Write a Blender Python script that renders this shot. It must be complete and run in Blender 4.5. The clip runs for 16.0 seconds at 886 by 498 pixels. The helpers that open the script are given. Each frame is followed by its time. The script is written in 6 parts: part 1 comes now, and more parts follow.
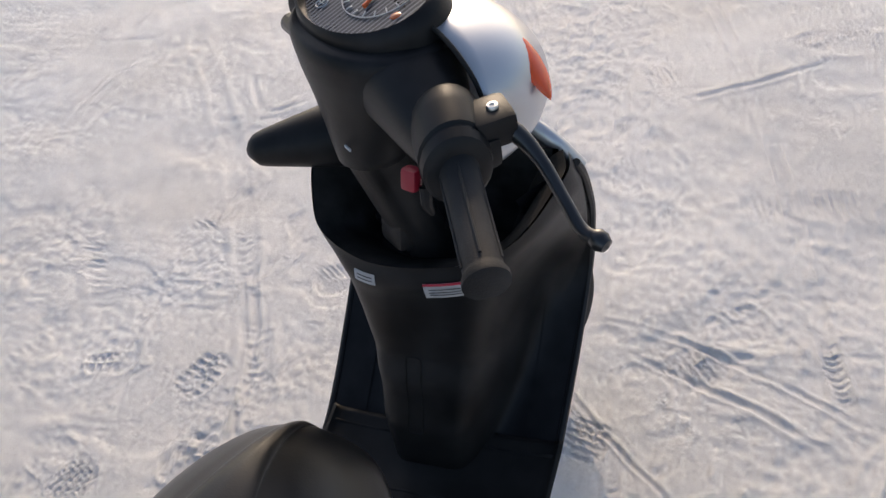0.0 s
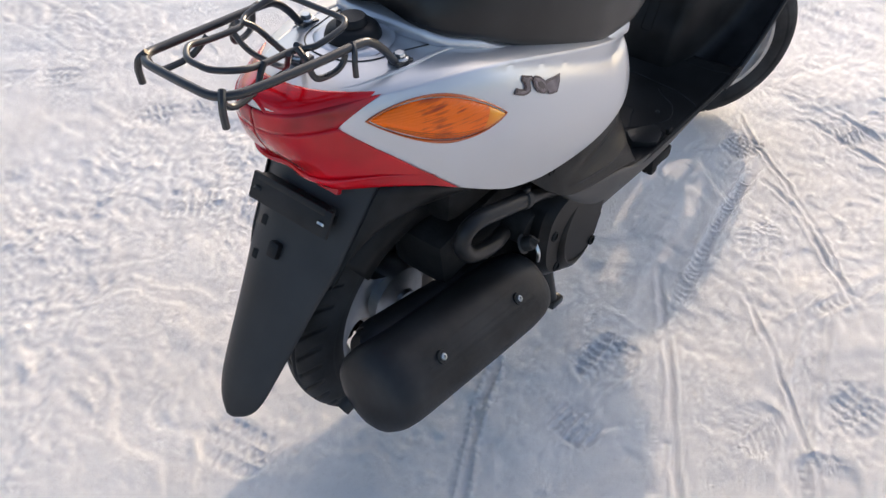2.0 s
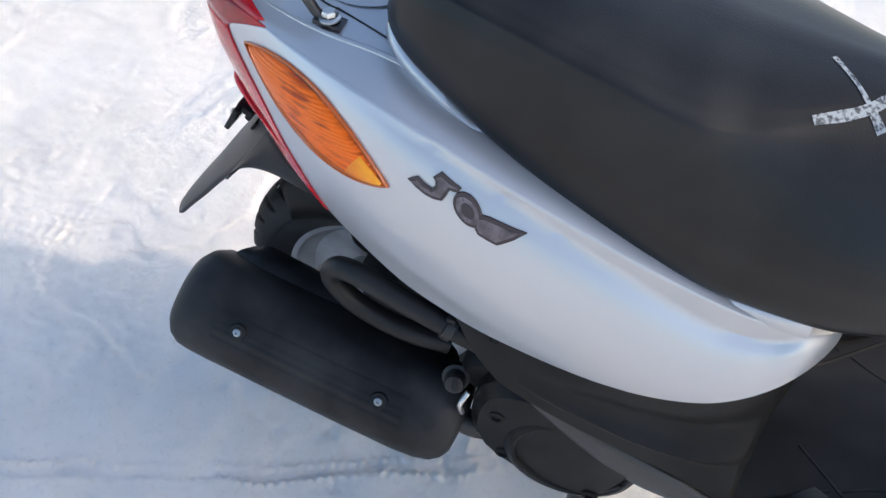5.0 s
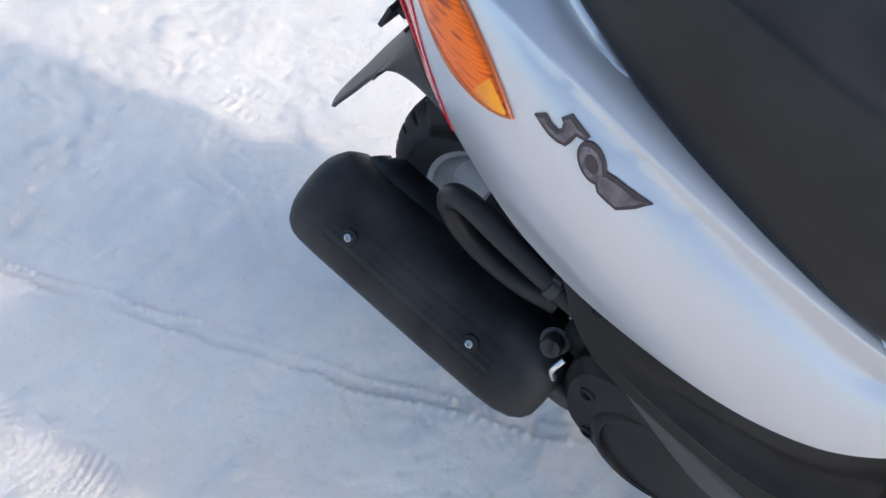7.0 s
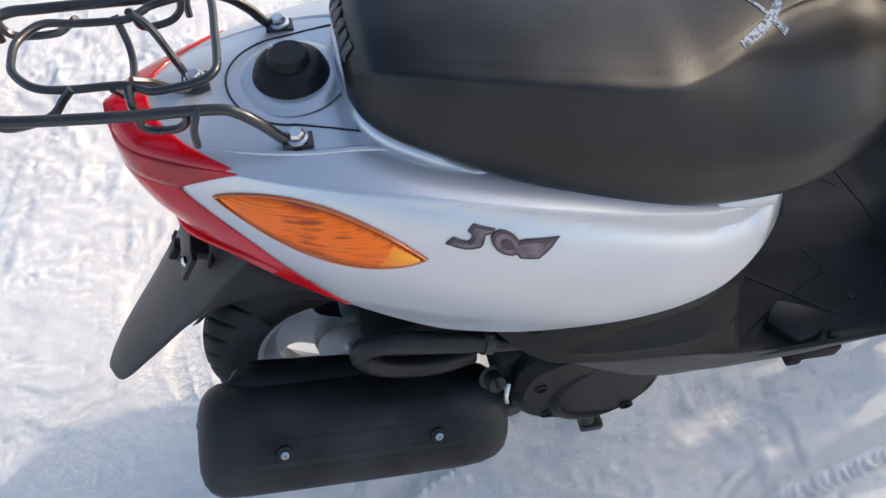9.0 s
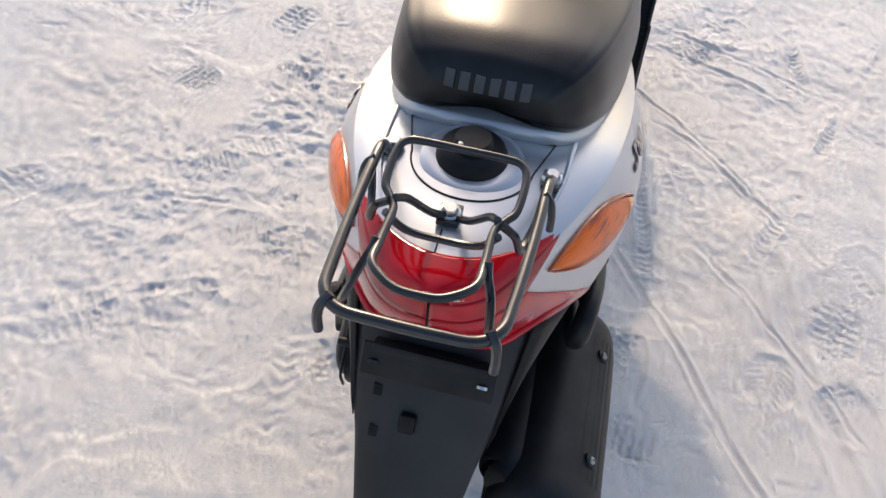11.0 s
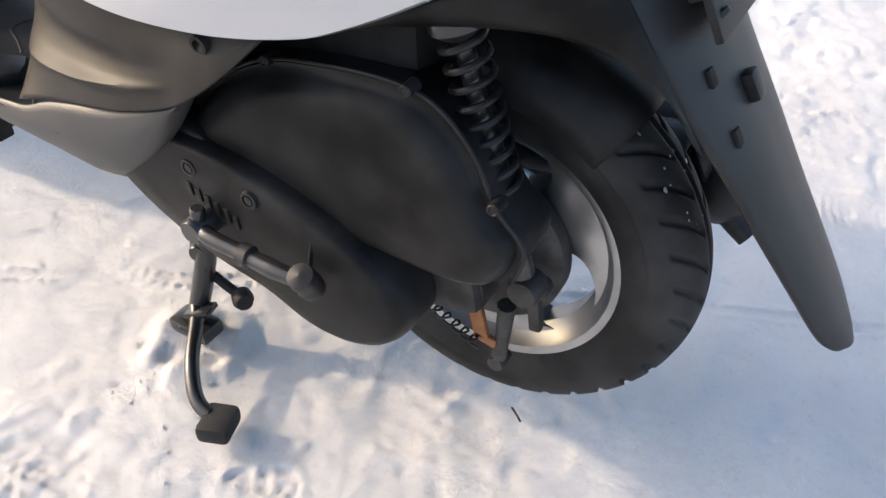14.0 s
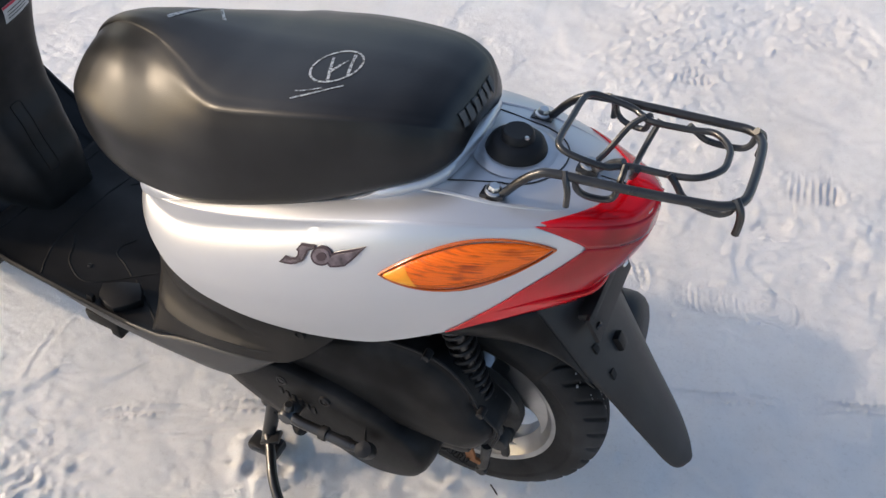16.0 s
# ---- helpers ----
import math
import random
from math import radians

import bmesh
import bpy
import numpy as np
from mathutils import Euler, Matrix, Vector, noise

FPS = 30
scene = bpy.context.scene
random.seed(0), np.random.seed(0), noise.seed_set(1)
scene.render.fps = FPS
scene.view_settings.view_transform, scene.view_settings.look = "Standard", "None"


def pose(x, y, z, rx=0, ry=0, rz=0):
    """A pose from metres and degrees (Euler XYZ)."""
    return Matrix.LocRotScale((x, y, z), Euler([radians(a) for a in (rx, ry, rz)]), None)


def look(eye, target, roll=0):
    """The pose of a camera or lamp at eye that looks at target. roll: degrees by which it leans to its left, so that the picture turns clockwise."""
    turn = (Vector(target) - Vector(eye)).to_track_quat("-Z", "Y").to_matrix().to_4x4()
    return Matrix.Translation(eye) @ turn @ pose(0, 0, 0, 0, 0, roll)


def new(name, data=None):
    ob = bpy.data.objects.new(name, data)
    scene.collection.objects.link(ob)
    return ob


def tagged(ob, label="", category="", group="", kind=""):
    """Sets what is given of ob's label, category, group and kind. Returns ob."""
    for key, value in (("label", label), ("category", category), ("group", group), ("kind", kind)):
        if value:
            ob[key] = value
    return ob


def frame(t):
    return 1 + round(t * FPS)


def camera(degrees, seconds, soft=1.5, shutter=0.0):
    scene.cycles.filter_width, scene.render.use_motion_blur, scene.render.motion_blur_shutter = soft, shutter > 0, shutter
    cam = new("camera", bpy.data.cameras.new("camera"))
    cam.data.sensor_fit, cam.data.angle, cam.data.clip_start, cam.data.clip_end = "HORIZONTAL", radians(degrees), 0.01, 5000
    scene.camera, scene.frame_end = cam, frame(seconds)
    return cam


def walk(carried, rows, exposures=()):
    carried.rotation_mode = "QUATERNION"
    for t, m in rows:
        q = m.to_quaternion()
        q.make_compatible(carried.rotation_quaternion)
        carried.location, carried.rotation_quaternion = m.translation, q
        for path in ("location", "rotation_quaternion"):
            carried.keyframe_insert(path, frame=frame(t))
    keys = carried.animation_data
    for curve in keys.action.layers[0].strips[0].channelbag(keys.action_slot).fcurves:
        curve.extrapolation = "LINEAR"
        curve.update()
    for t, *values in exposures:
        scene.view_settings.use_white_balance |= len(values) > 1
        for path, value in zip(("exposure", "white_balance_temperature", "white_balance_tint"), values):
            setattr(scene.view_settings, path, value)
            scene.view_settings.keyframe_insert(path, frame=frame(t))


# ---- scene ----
cam = camera(58.0, 16.0)
PATH = [
    (0, (0.218, -0.356, 1.279), (1.584, 0.25, -0.05), -10.8),
    (0.5, (-0.034, -0.419, 1.259), (1.295, 0.283, -0.061), -8.2),
    (1, (-0.261, -0.513, 1.198), (0.975, 0.316, -0.137), -5.5),
    (1.5, (-0.485, -0.557, 1.15), (0.672, 0.344, -0.21), -2.8),
    (2, (-0.617, -0.628, 1.156), (0.506, 0.297, -0.215), -1.0),
    (2.5, (-0.65, -0.681, 1.181), (0.477, 0.269, -0.171), 0.7),
    (3, (-0.585, -0.764, 1.203), (0.427, 0.31, -0.147), 2.9),
    (3.2, (-0.502, -0.753, 1.198), (0.407, 0.382, -0.176), 3.0),
    (5.3, (0.294, -0.563, 1.065), (-0.288, 0.507, -0.521), 2.2),
    (5.5, (0.29, -0.545, 1.048), (-0.398, 0.431, -0.556), 0.6),
    (6, (0.29, -0.535, 1.048), (-0.469, 0.323, -0.592), -1.0),
    (6.5, (0.305, -0.524, 1.056), (-0.417, 0.341, -0.596), 0.2),
    (7, (0.303, -0.527, 1.051), (-0.41, 0.347, -0.6), 0.7),
    (7.5, (0.295, -0.567, 1.084), (-0.348, 0.374, -0.559), 1.0),
    (8, (0.236, -0.65, 1.145), (-0.187, 0.463, -0.462), 1.9),
    (8.5, (0.149, -0.613, 1.151), (0.01, 0.553, -0.467), -0.5),
    (9, (-0.001, -0.56, 1.184), (0.255, 0.574, -0.443), 0.1),
    (9.5, (-0.231, -0.518, 1.208), (0.374, 0.504, -0.401), -0.8),
    (9.7, (-0.3, -0.483, 1.203), (0.399, 0.487, -0.401), -1.6),
    (11.8, (-0.602, 0.242, 1.242), (0.668, -0.173, -0.246), 6.0),
    (12, (-0.555, 0.314, 1.251), (0.656, -0.232, -0.244), 4.6),
    (12.5, (-0.384, 0.431, 1.243), (0.7, -0.382, -0.228), 0.8),
    (13, (-0.219, 0.523, 1.121), (0.702, -0.54, -0.3), 1.2),
    (13.3, (-0.206, 0.543, 0.981), (0.601, -0.613, -0.437), 2.4),
    (13.5, (-0.219, 0.554, 0.893), (0.549, -0.652, -0.504), 2.9),
    (14, (-0.237, 0.549, 0.734), (0.49, -0.757, -0.596), 2.6),
    (14.5, (-0.243, 0.543, 0.7), (0.49, -0.852, -0.532), 2.3),
    (15, (-0.247, 0.552, 0.709), (0.511, -0.845, -0.505), 2.2),
    (15.5, (-0.262, 0.583, 0.945), (0.467, -0.721, -0.384), 2.3),
    (15.7, (-0.27, 0.613, 1.09), (0.41, -0.652, -0.302), 2.4),
    (16, (-0.223, 0.677, 1.233), (0.34, -0.622, -0.179), 2.0),
]
EXPOSURES = [  # seconds, stops, kelvin, tint
    (0, -0.60, 6735, 13), (0.5, -0.49, 6685, 13), (1, -0.29, 6685, 13), (1.5, -0.02, 6645, 13), (2, -0.14, 6645, 13), (2.5, -0.25, 6665, 13),
    (3.2, -0.35, 6665, 12), (5.3, 0.28, 6390, 10), (7, 0.28, 6340, 10), (8, 0.30, 6380, 10), (9, 0.20, 6480, 11), (9.7, 0.10, 6560, 12),
    (11.8, -0.56, 6770, 13), (12, -0.62, 6770, 13), (13, -0.40, 6750, 12), (13.5, 0.04, 6690, 12), (14, 0.41, 6640, 12), (14.5, 0.57, 6640, 12),
    (15, 0.59, 6650, 12), (15.5, 0.21, 6690, 13), (16, -0.24, 6610, 11)]
walk(cam, [(t, look(eye, target, roll)) for t, eye, target, roll in PATH], EXPOSURES)
# ---------------------------------------------------------------- light
SUN_EL, SUN_AZ = 25.0, 14.0          # degrees; azimuth from +x towards +y
world = bpy.data.worlds.new("World")
scene.world = world
world.use_nodes = True
background = world.node_tree.nodes["Background"]
background.inputs[1].default_value = 0.28
sky = world.node_tree.nodes.new("ShaderNodeTexSky")
sky.sky_type = "NISHITA"
sky.sun_disc = False
sky.sun_elevation = radians(SUN_EL)
sky.sun_rotation = radians(90 - SUN_AZ)
sky.air_density, sky.dust_density, sky.ozone_density = 1.0, 2.6, 1.2
world.node_tree.links.new(sky.outputs[0], background.inputs[0])
sun = new("sun", bpy.data.lights.new("sun", "SUN"))
sun.data.energy, sun.data.angle, sun.data.color = 2.35, radians(1.5), (1.0, 0.80, 0.58)
sun_way = Vector((math.cos(radians(SUN_EL)) * math.cos(radians(SUN_AZ)),
                  math.cos(radians(SUN_EL)) * math.sin(radians(SUN_AZ)), math.sin(radians(SUN_EL))))
sun.matrix_world = look(sun_way * 20, (0, 0, 0))


# ---------------------------------------------------------------- materials
def material(name, base, rough=0.5, metal=0.0, coat=0.0, grain=0.0, grain_size=400.0, stain=0.0, stain_size=9.0,
             stain_colour=None, cells=False, transmission=0.0, rough_var=0.08, spec=0.5):
    m = bpy.data.materials.new(name)
    m.use_nodes = True
    nodes, links = m.node_tree.nodes, m.node_tree.links
    b = nodes["Principled BSDF"]
    b.inputs["Metallic"].default_value = metal
    b.inputs["Coat Weight"].default_value = coat
    b.inputs["Coat Roughness"].default_value = 0.12
    b.inputs["Transmission Weight"].default_value = transmission
    b.inputs["Specular IOR Level"].default_value = spec
    coord = nodes.new("ShaderNodeTexCoord")
    wide = nodes.new("ShaderNodeTexNoise")
    wide.inputs["Scale"].default_value, wide.inputs["Detail"].default_value = stain_size, 6
    links.new(coord.outputs["Object"], wide.inputs["Vector"])
    ramp = nodes.new("ShaderNodeValToRGB")
    ramp.color_ramp.elements[0].position, ramp.color_ramp.elements[1].position = 0.35, 0.72
    ramp.color_ramp.elements[0].color = (*base, 1)
    worn = stain_colour or tuple(min(1, c * (1 + stain) + 0.02 * stain) for c in base)
    ramp.color_ramp.elements[1].color = (*worn, 1)
    links.new(wide.outputs["Fac"], ramp.inputs["Fac"])
    links.new(ramp.outputs["Color"], b.inputs["Base Color"])
    fine = nodes.new("ShaderNodeTexVoronoi" if cells else "ShaderNodeTexNoise")
    fine.inputs["Scale"].default_value = grain_size
    links.new(coord.outputs["Object"], fine.inputs["Vector"])
    spread = nodes.new("ShaderNodeMapRange")
    spread.inputs["To Min"].default_value, spread.inputs["To Max"].default_value = rough - rough_var, rough + rough_var
    links.new(wide.outputs["Fac"], spread.inputs["Value"])
    links.new(spread.outputs["Result"], b.inputs["Roughness"])
    if grain:
        bump = nodes.new("ShaderNodeBump")
        bump.inputs["Strength"].default_value, bump.inputs["Distance"].default_value = grain, 0.001
        links.new(fine.outputs["Distance" if cells else "Fac"], bump.inputs["Height"])
        links.new(bump.outputs["Normal"], b.inputs["Normal"])
    return m


def snow_material():
    m = bpy.data.materials.new("trampled_snow")
    m.use_nodes = True
    nodes, links = m.node_tree.nodes, m.node_tree.links
    b = nodes["Principled BSDF"]
    coord = nodes.new("ShaderNodeTexCoord")

    def noise_at(scale, detail, rough=0.6):
        n = nodes.new("ShaderNodeTexNoise")
        n.inputs["Scale"].default_value, n.inputs["Detail"].default_value = scale, detail
        n.inputs["Roughness"].default_value = rough
        links.new(coord.outputs["Object"], n.inputs["Vector"])
        return n

    wide, mid, fine, grit = noise_at(1.7, 8, 0.65), noise_at(120, 8, 0.8), noise_at(420, 4, 0.8), noise_at(1100, 2, 0.8)
    ramp = nodes.new("ShaderNodeValToRGB")
    ramp.color_ramp.elements[0].position, ramp.color_ramp.elements[1].position = 0.30, 0.62
    ramp.color_ramp.elements[0].color = (0.735, 0.72, 0.705, 1)
    ramp.color_ramp.elements[1].color = (0.88, 0.875, 0.87, 1)
    links.new(wide.outputs["Fac"], ramp.inputs["Fac"])
    speck = nodes.new("ShaderNodeValToRGB")
    speck.color_ramp.elements[0].position, speck.color_ramp.elements[1].position = 0.30, 0.46
    speck.color_ramp.elements[0].color = (0.86, 0.845, 0.83, 1)
    speck.color_ramp.elements[1].color = (1, 1, 1, 1)
    links.new(mid.outputs["Fac"], speck.inputs["Fac"])
    mix = nodes.new("ShaderNodeMix")
    mix.data_type, mix.blend_type = "RGBA", "MULTIPLY"
    mix.inputs["Factor"].default_value = 1.0
    links.new(ramp.outputs["Color"], mix.inputs[6])
    links.new(speck.outputs["Color"], mix.inputs[7])
    links.new(mix.outputs[2], b.inputs["Base Color"])
    # icy grains: some facets are glossy and catch the sun
    glint = nodes.new("ShaderNodeMapRange")
    glint.inputs["From Min"].default_value, glint.inputs["From Max"].default_value = 0.60, 0.70
    glint.inputs["To Min"].default_value, glint.inputs["To Max"].default_value = 0.65, 0.16
    links.new(fine.outputs["Fac"], glint.inputs["Value"])
    links.new(glint.outputs["Result"], b.inputs["Roughness"])
    b.inputs["Specular IOR Level"].default_value = 0.4
    add = nodes.new("ShaderNodeMath")
    add.operation = "MULTIPLY_ADD"
    add.inputs[1].default_value = 0.9
    links.new(fine.outputs["Fac"], add.inputs[0])
    links.new(mid.outputs["Fac"], add.inputs[2])
    more = nodes.new("ShaderNodeMath")
    more.operation = "MULTIPLY_ADD"
    more.inputs[1].default_value = 0.25
    links.new(grit.outputs["Fac"], more.inputs[0])
    links.new(add.outputs["Value"], more.inputs[2])
    # small trodden lumps
    lumps = noise_at(42, 5, 0.7)
    last = nodes.new("ShaderNodeMath")
    last.operation = "MULTIPLY_ADD"
    last.inputs[1].default_value = 0.6
    links.new(lumps.outputs["Fac"], last.inputs[0])
    links.new(more.outputs["Value"], last.inputs[2])
    add = last
    bump = nodes.new("ShaderNodeBump")
    bump.inputs["Strength"].default_value, bump.inputs["Distance"].default_value = 1.0, 0.0033
    links.new(add.outputs["Value"], bump.inputs["Height"])
    links.new(bump.outputs["Normal"], b.inputs["Normal"])
    return m


def lens_material(name, dark, light, ribs, depth=0.5, wavy=4.0, coat=0.3, share=0.3, blots=26, streak_stretch=8.0, low=0.38, high=0.80):
    """Moulded lens plastic: ribs in relief, inner reflections painted in colour, glossy skin."""
    m = material(name, dark, rough=0.12, rough_var=0.03, coat=coat, spec=0.30)
    nodes, links = m.node_tree.nodes, m.node_tree.links
    b = nodes["Principled BSDF"]
    coord = nodes.new("ShaderNodeTexCoord")
    wave = nodes.new("ShaderNodeTexWave")
    wave.bands_direction = "Z"
    wave.inputs["Scale"].default_value, wave.inputs["Distortion"].default_value = ribs, wavy
    wave.inputs["Detail"].default_value, wave.inputs["Detail Scale"].default_value = 3.0, 2.2
    links.new(coord.outputs["Object"], wave.inputs["Vector"])
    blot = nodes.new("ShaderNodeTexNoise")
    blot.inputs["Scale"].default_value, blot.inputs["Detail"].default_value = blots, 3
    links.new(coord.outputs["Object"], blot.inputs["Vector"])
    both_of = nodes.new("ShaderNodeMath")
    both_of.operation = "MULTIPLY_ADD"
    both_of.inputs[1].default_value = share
    # drawn-out streaks of uneven width: reflections within the lens, put into its colour
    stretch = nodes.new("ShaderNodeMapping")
    stretch.inputs["Scale"].default_value = (1.0, 1.0, streak_stretch)
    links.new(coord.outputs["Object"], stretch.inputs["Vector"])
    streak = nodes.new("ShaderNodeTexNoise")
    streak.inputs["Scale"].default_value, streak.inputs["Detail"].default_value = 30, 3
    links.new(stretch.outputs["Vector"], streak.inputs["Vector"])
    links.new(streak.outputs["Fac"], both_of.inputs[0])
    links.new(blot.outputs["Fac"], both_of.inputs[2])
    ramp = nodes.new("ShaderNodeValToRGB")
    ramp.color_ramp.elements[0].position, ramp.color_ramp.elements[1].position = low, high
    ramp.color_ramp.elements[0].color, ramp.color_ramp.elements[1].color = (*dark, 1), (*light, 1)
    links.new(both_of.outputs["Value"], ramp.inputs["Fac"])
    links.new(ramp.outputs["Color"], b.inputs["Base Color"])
    bump = nodes.new("ShaderNodeBump")
    bump.inputs["Strength"].default_value, bump.inputs["Distance"].default_value = depth, 0.0012
    links.new(wave.outputs["Fac"], bump.inputs["Height"])
    links.new(bump.outputs["Normal"], b.inputs["Normal"])
    return m


SNOW = snow_material()
SILVER = material("silver_paint", (0.54, 0.55, 0.57), rough=0.33, metal=0.60, coat=0.28, grain=0.03, grain_size=1800, stain=0.05, stain_size=3, rough_var=0.04)
VINYL = material("black_vinyl", (0.0050, 0.0050, 0.0054), rough=0.33, grain=0.08, grain_size=560, cells=True, stain=0.5, stain_size=11, rough_var=0.05, spec=0.34)
PLASTIC = material("black_plastic", (0.0065, 0.0065, 0.007), rough=0.42, grain=0.15, grain_size=1100, stain=0.7, stain_size=12, spec=0.19)
# darker copy of the black plastic: shade below the tail put into the colour
CASE = material("shaded_black_plastic", (0.0045, 0.0044, 0.0044), rough=0.38, grain=0.15, grain_size=1100, stain=0.9, stain_size=14, spec=0.13)
MATT = material("grey_black_plastic", (0.018, 0.018, 0.0185), rough=0.44, grain=0.2, grain_size=1000, stain=0.5, stain_size=8, spec=0.27)
FLOOR = material("dusty_dark_plastic", (0.0125, 0.0118, 0.0112), rough=0.42, grain=0.2, grain_size=900, stain=0.45, stain_size=10, spec=0.13)
SKIRT = material("dark_grey_plastic", (0.034, 0.0335, 0.0335), rough=0.5, grain=0.15, grain_size=900, stain=0.3, stain_size=7)
RUBBER = material("tyre_rubber", (0.0085, 0.0085, 0.009), rough=0.66, grain=0.35, grain_size=500, stain=1.0, stain_size=16, spec=0.28)
HOSE = material("hose_rubber", (0.010, 0.010, 0.0105), rough=0.40, grain=0.1, grain_size=700, stain=0.5, stain_size=14, spec=0.26)
SHIELD = material("matt_black_enamel", (0.009, 0.009, 0.0095), rough=0.48, grain=0.22, grain_size=1300, stain=0.9, stain_size=15, spec=0.24)
TUBE = material("black_enamel_tube", (0.010, 0.010, 0.0105), rough=0.30, coat=0.3, grain=0.06, grain_size=600, stain=0.4, stain_size=30)
CHROME = material("zinc_plated_steel", (0.62, 0.62, 0.60), rough=0.32, metal=1.0, grain=0.1, grain_size=500, stain=0.1)
ALLOY = material("cast_alloy", (0.40, 0.41, 0.42), rough=0.34, metal=0.95, grain=0.12, grain_size=420, stain=-0.35, stain_size=20)
IRON = material("grimy_steel", (0.065, 0.064, 0.063), rough=0.55, metal=0.6, grain=0.3, grain_size=300, stain=-0.5, stain_size=35)
RUST = material("rusty_steel", (0.36, 0.15, 0.06), rough=0.75, grain=0.4, grain_size=350, stain=-0.4, stain_size=40)
ENGINE = material("engine_grime", (0.006, 0.006, 0.006), rough=0.7, grain=0.4, grain_size=200, stain=0.8, stain_size=25, spec=0.18)
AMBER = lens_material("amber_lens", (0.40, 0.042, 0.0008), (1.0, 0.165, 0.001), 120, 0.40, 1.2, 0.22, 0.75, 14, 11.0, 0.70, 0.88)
RED = lens_material("red_lens", (0.28, 0.001, 0.003), (0.70, 0.003, 0.013), 6, 0.02, 0.4, 0.4, 0.10, 6, 1.0, 0.40, 0.70)
RED_DARK = lens_material("dark_red_lens", (0.20, 0.001, 0.004), (0.62, 0.003, 0.013), 6, 0.02, 0.4, 0.45, 0.10, 12, 2.0, 0.38, 0.70)
ORANGE = material("orange_lens", (0.78, 0.085, 0.008), rough=0.18, coat=0.4, stain=0.25, stain_size=40)
AMBER_BRIGHT = lens_material("bright_amber_lens", (0.85, 0.17, 0.002), (1.0, 0.42, 0.01), 60, 0.06, 2.0, 0.5, 0.2, 18, 3.0, 0.35, 0.75)
AMBER_EDGE = material("amber_lens_edge", (0.50, 0.10, 0.008), rough=0.2, coat=0.6)
BADGE_DARK = material("plum_badge_edge", (0.028, 0.010, 0.017), rough=0.3, coat=0.5)
BADGE_LIGHT = material("smoky_badge_face", (0.17, 0.135, 0.155), rough=0.30, metal=0.3, coat=0.4, stain=-0.7, stain_size=90)
PRINT = material("grey_print", (0.062, 0.065, 0.068), rough=0.6)
CHALK = material("white_chalk", (0.40, 0.44, 0.47), rough=0.9, grain=0.5, grain_size=900, stain_size=300, stain_colour=(0.08, 0.09, 0.10))
CHALK.node_tree.nodes["Color Ramp"].color_ramp.elements[0].position = 0.45
CHALK.node_tree.nodes["Color Ramp"].color_ramp.elements[1].position = 0.61
STICKER = material("white_sticker", (0.50, 0.50, 0.50), rough=0.5, stain=-0.2, stain_size=80)
STICKER_RED = material("red_sticker_band", (0.45, 0.03, 0.06), rough=0.5)
SWITCH_RED = material("red_switch", (0.32, 0.012, 0.03), rough=0.4)
DIAL = material("dial_face", (0.035, 0.04, 0.05), rough=0.3, coat=0.9)
DIAL_MARK = material("dial_marks", (0.45, 0.47, 0.48), rough=0.5)
NEEDLE = material("orange_needle", (0.70, 0.13, 0.03), rough=0.4)
TWIG = material("dark_twig", (0.05, 0.035, 0.025), rough=0.9)


# ---------------------------------------------------------------- shape tools
def spl(table, x):
    """A smooth curve through rows (x, value, ...), read at x."""
    rows = np.array(table, float)
    xs, n = rows[:, 0], len(rows)
    x = min(max(x, xs[0]), xs[-1])
    i = int(min(max(np.searchsorted(xs, x) - 1, 0), n - 2))
    h = xs[i + 1] - xs[i]
    u = (x - xs[i]) / h

    def slope(k):
        if k == 0:
            return (rows[1, 1:] - rows[0, 1:]) / (xs[1] - xs[0])
        if k == n - 1:
            return (rows[-1, 1:] - rows[-2, 1:]) / (xs[-1] - xs[-2])
        a = (rows[k, 1:] - rows[k - 1, 1:]) / (xs[k] - xs[k - 1])
        c = (rows[k + 1, 1:] - rows[k, 1:]) / (xs[k + 1] - xs[k])
        return np.where(a * c > 0, 2 * a * c / (a + c + 1e-12), 0.0)

    v0, v1, m0, m1 = rows[i, 1:], rows[i + 1, 1:], slope(i) * h, slope(i + 1) * h
    v = (2 * u**3 - 3 * u**2 + 1) * v0 + (u**3 - 2 * u**2 + u) * m0 + (3 * u**2 - 2 * u**3) * v1 + (u**3 - u**2) * m1
    return float(v[0]) if len(v) == 1 else v


def smooth_line(points, n, closed=False):
    """n points on a smooth line through the given ones, at even steps of the parameter."""
    p = [Vector(q) for q in points]
    k = len(p)
    out = []
    for j in range(n):
        s = j * (k if closed else k - 1) / (n if closed else n - 1)
        i = int(min(s, k - 1 if closed else k - 2))
        u = s - i
        if closed:
            a, b, c, d = p[(i - 1) % k], p[i % k], p[(i + 1) % k], p[(i + 2) % k]
        else:
            b, c = p[i], p[i + 1]
            a, d = (p[i - 1] if i else b * 2 - c), (p[i + 2] if i + 2 < k else c * 2 - b)
        out.append(0.5 * ((2 * b) + (c - a) * u + (2 * a - 5 * b + 4 * c - d) * u * u + (3 * b - a - 3 * c + d) * u**3))
    return out


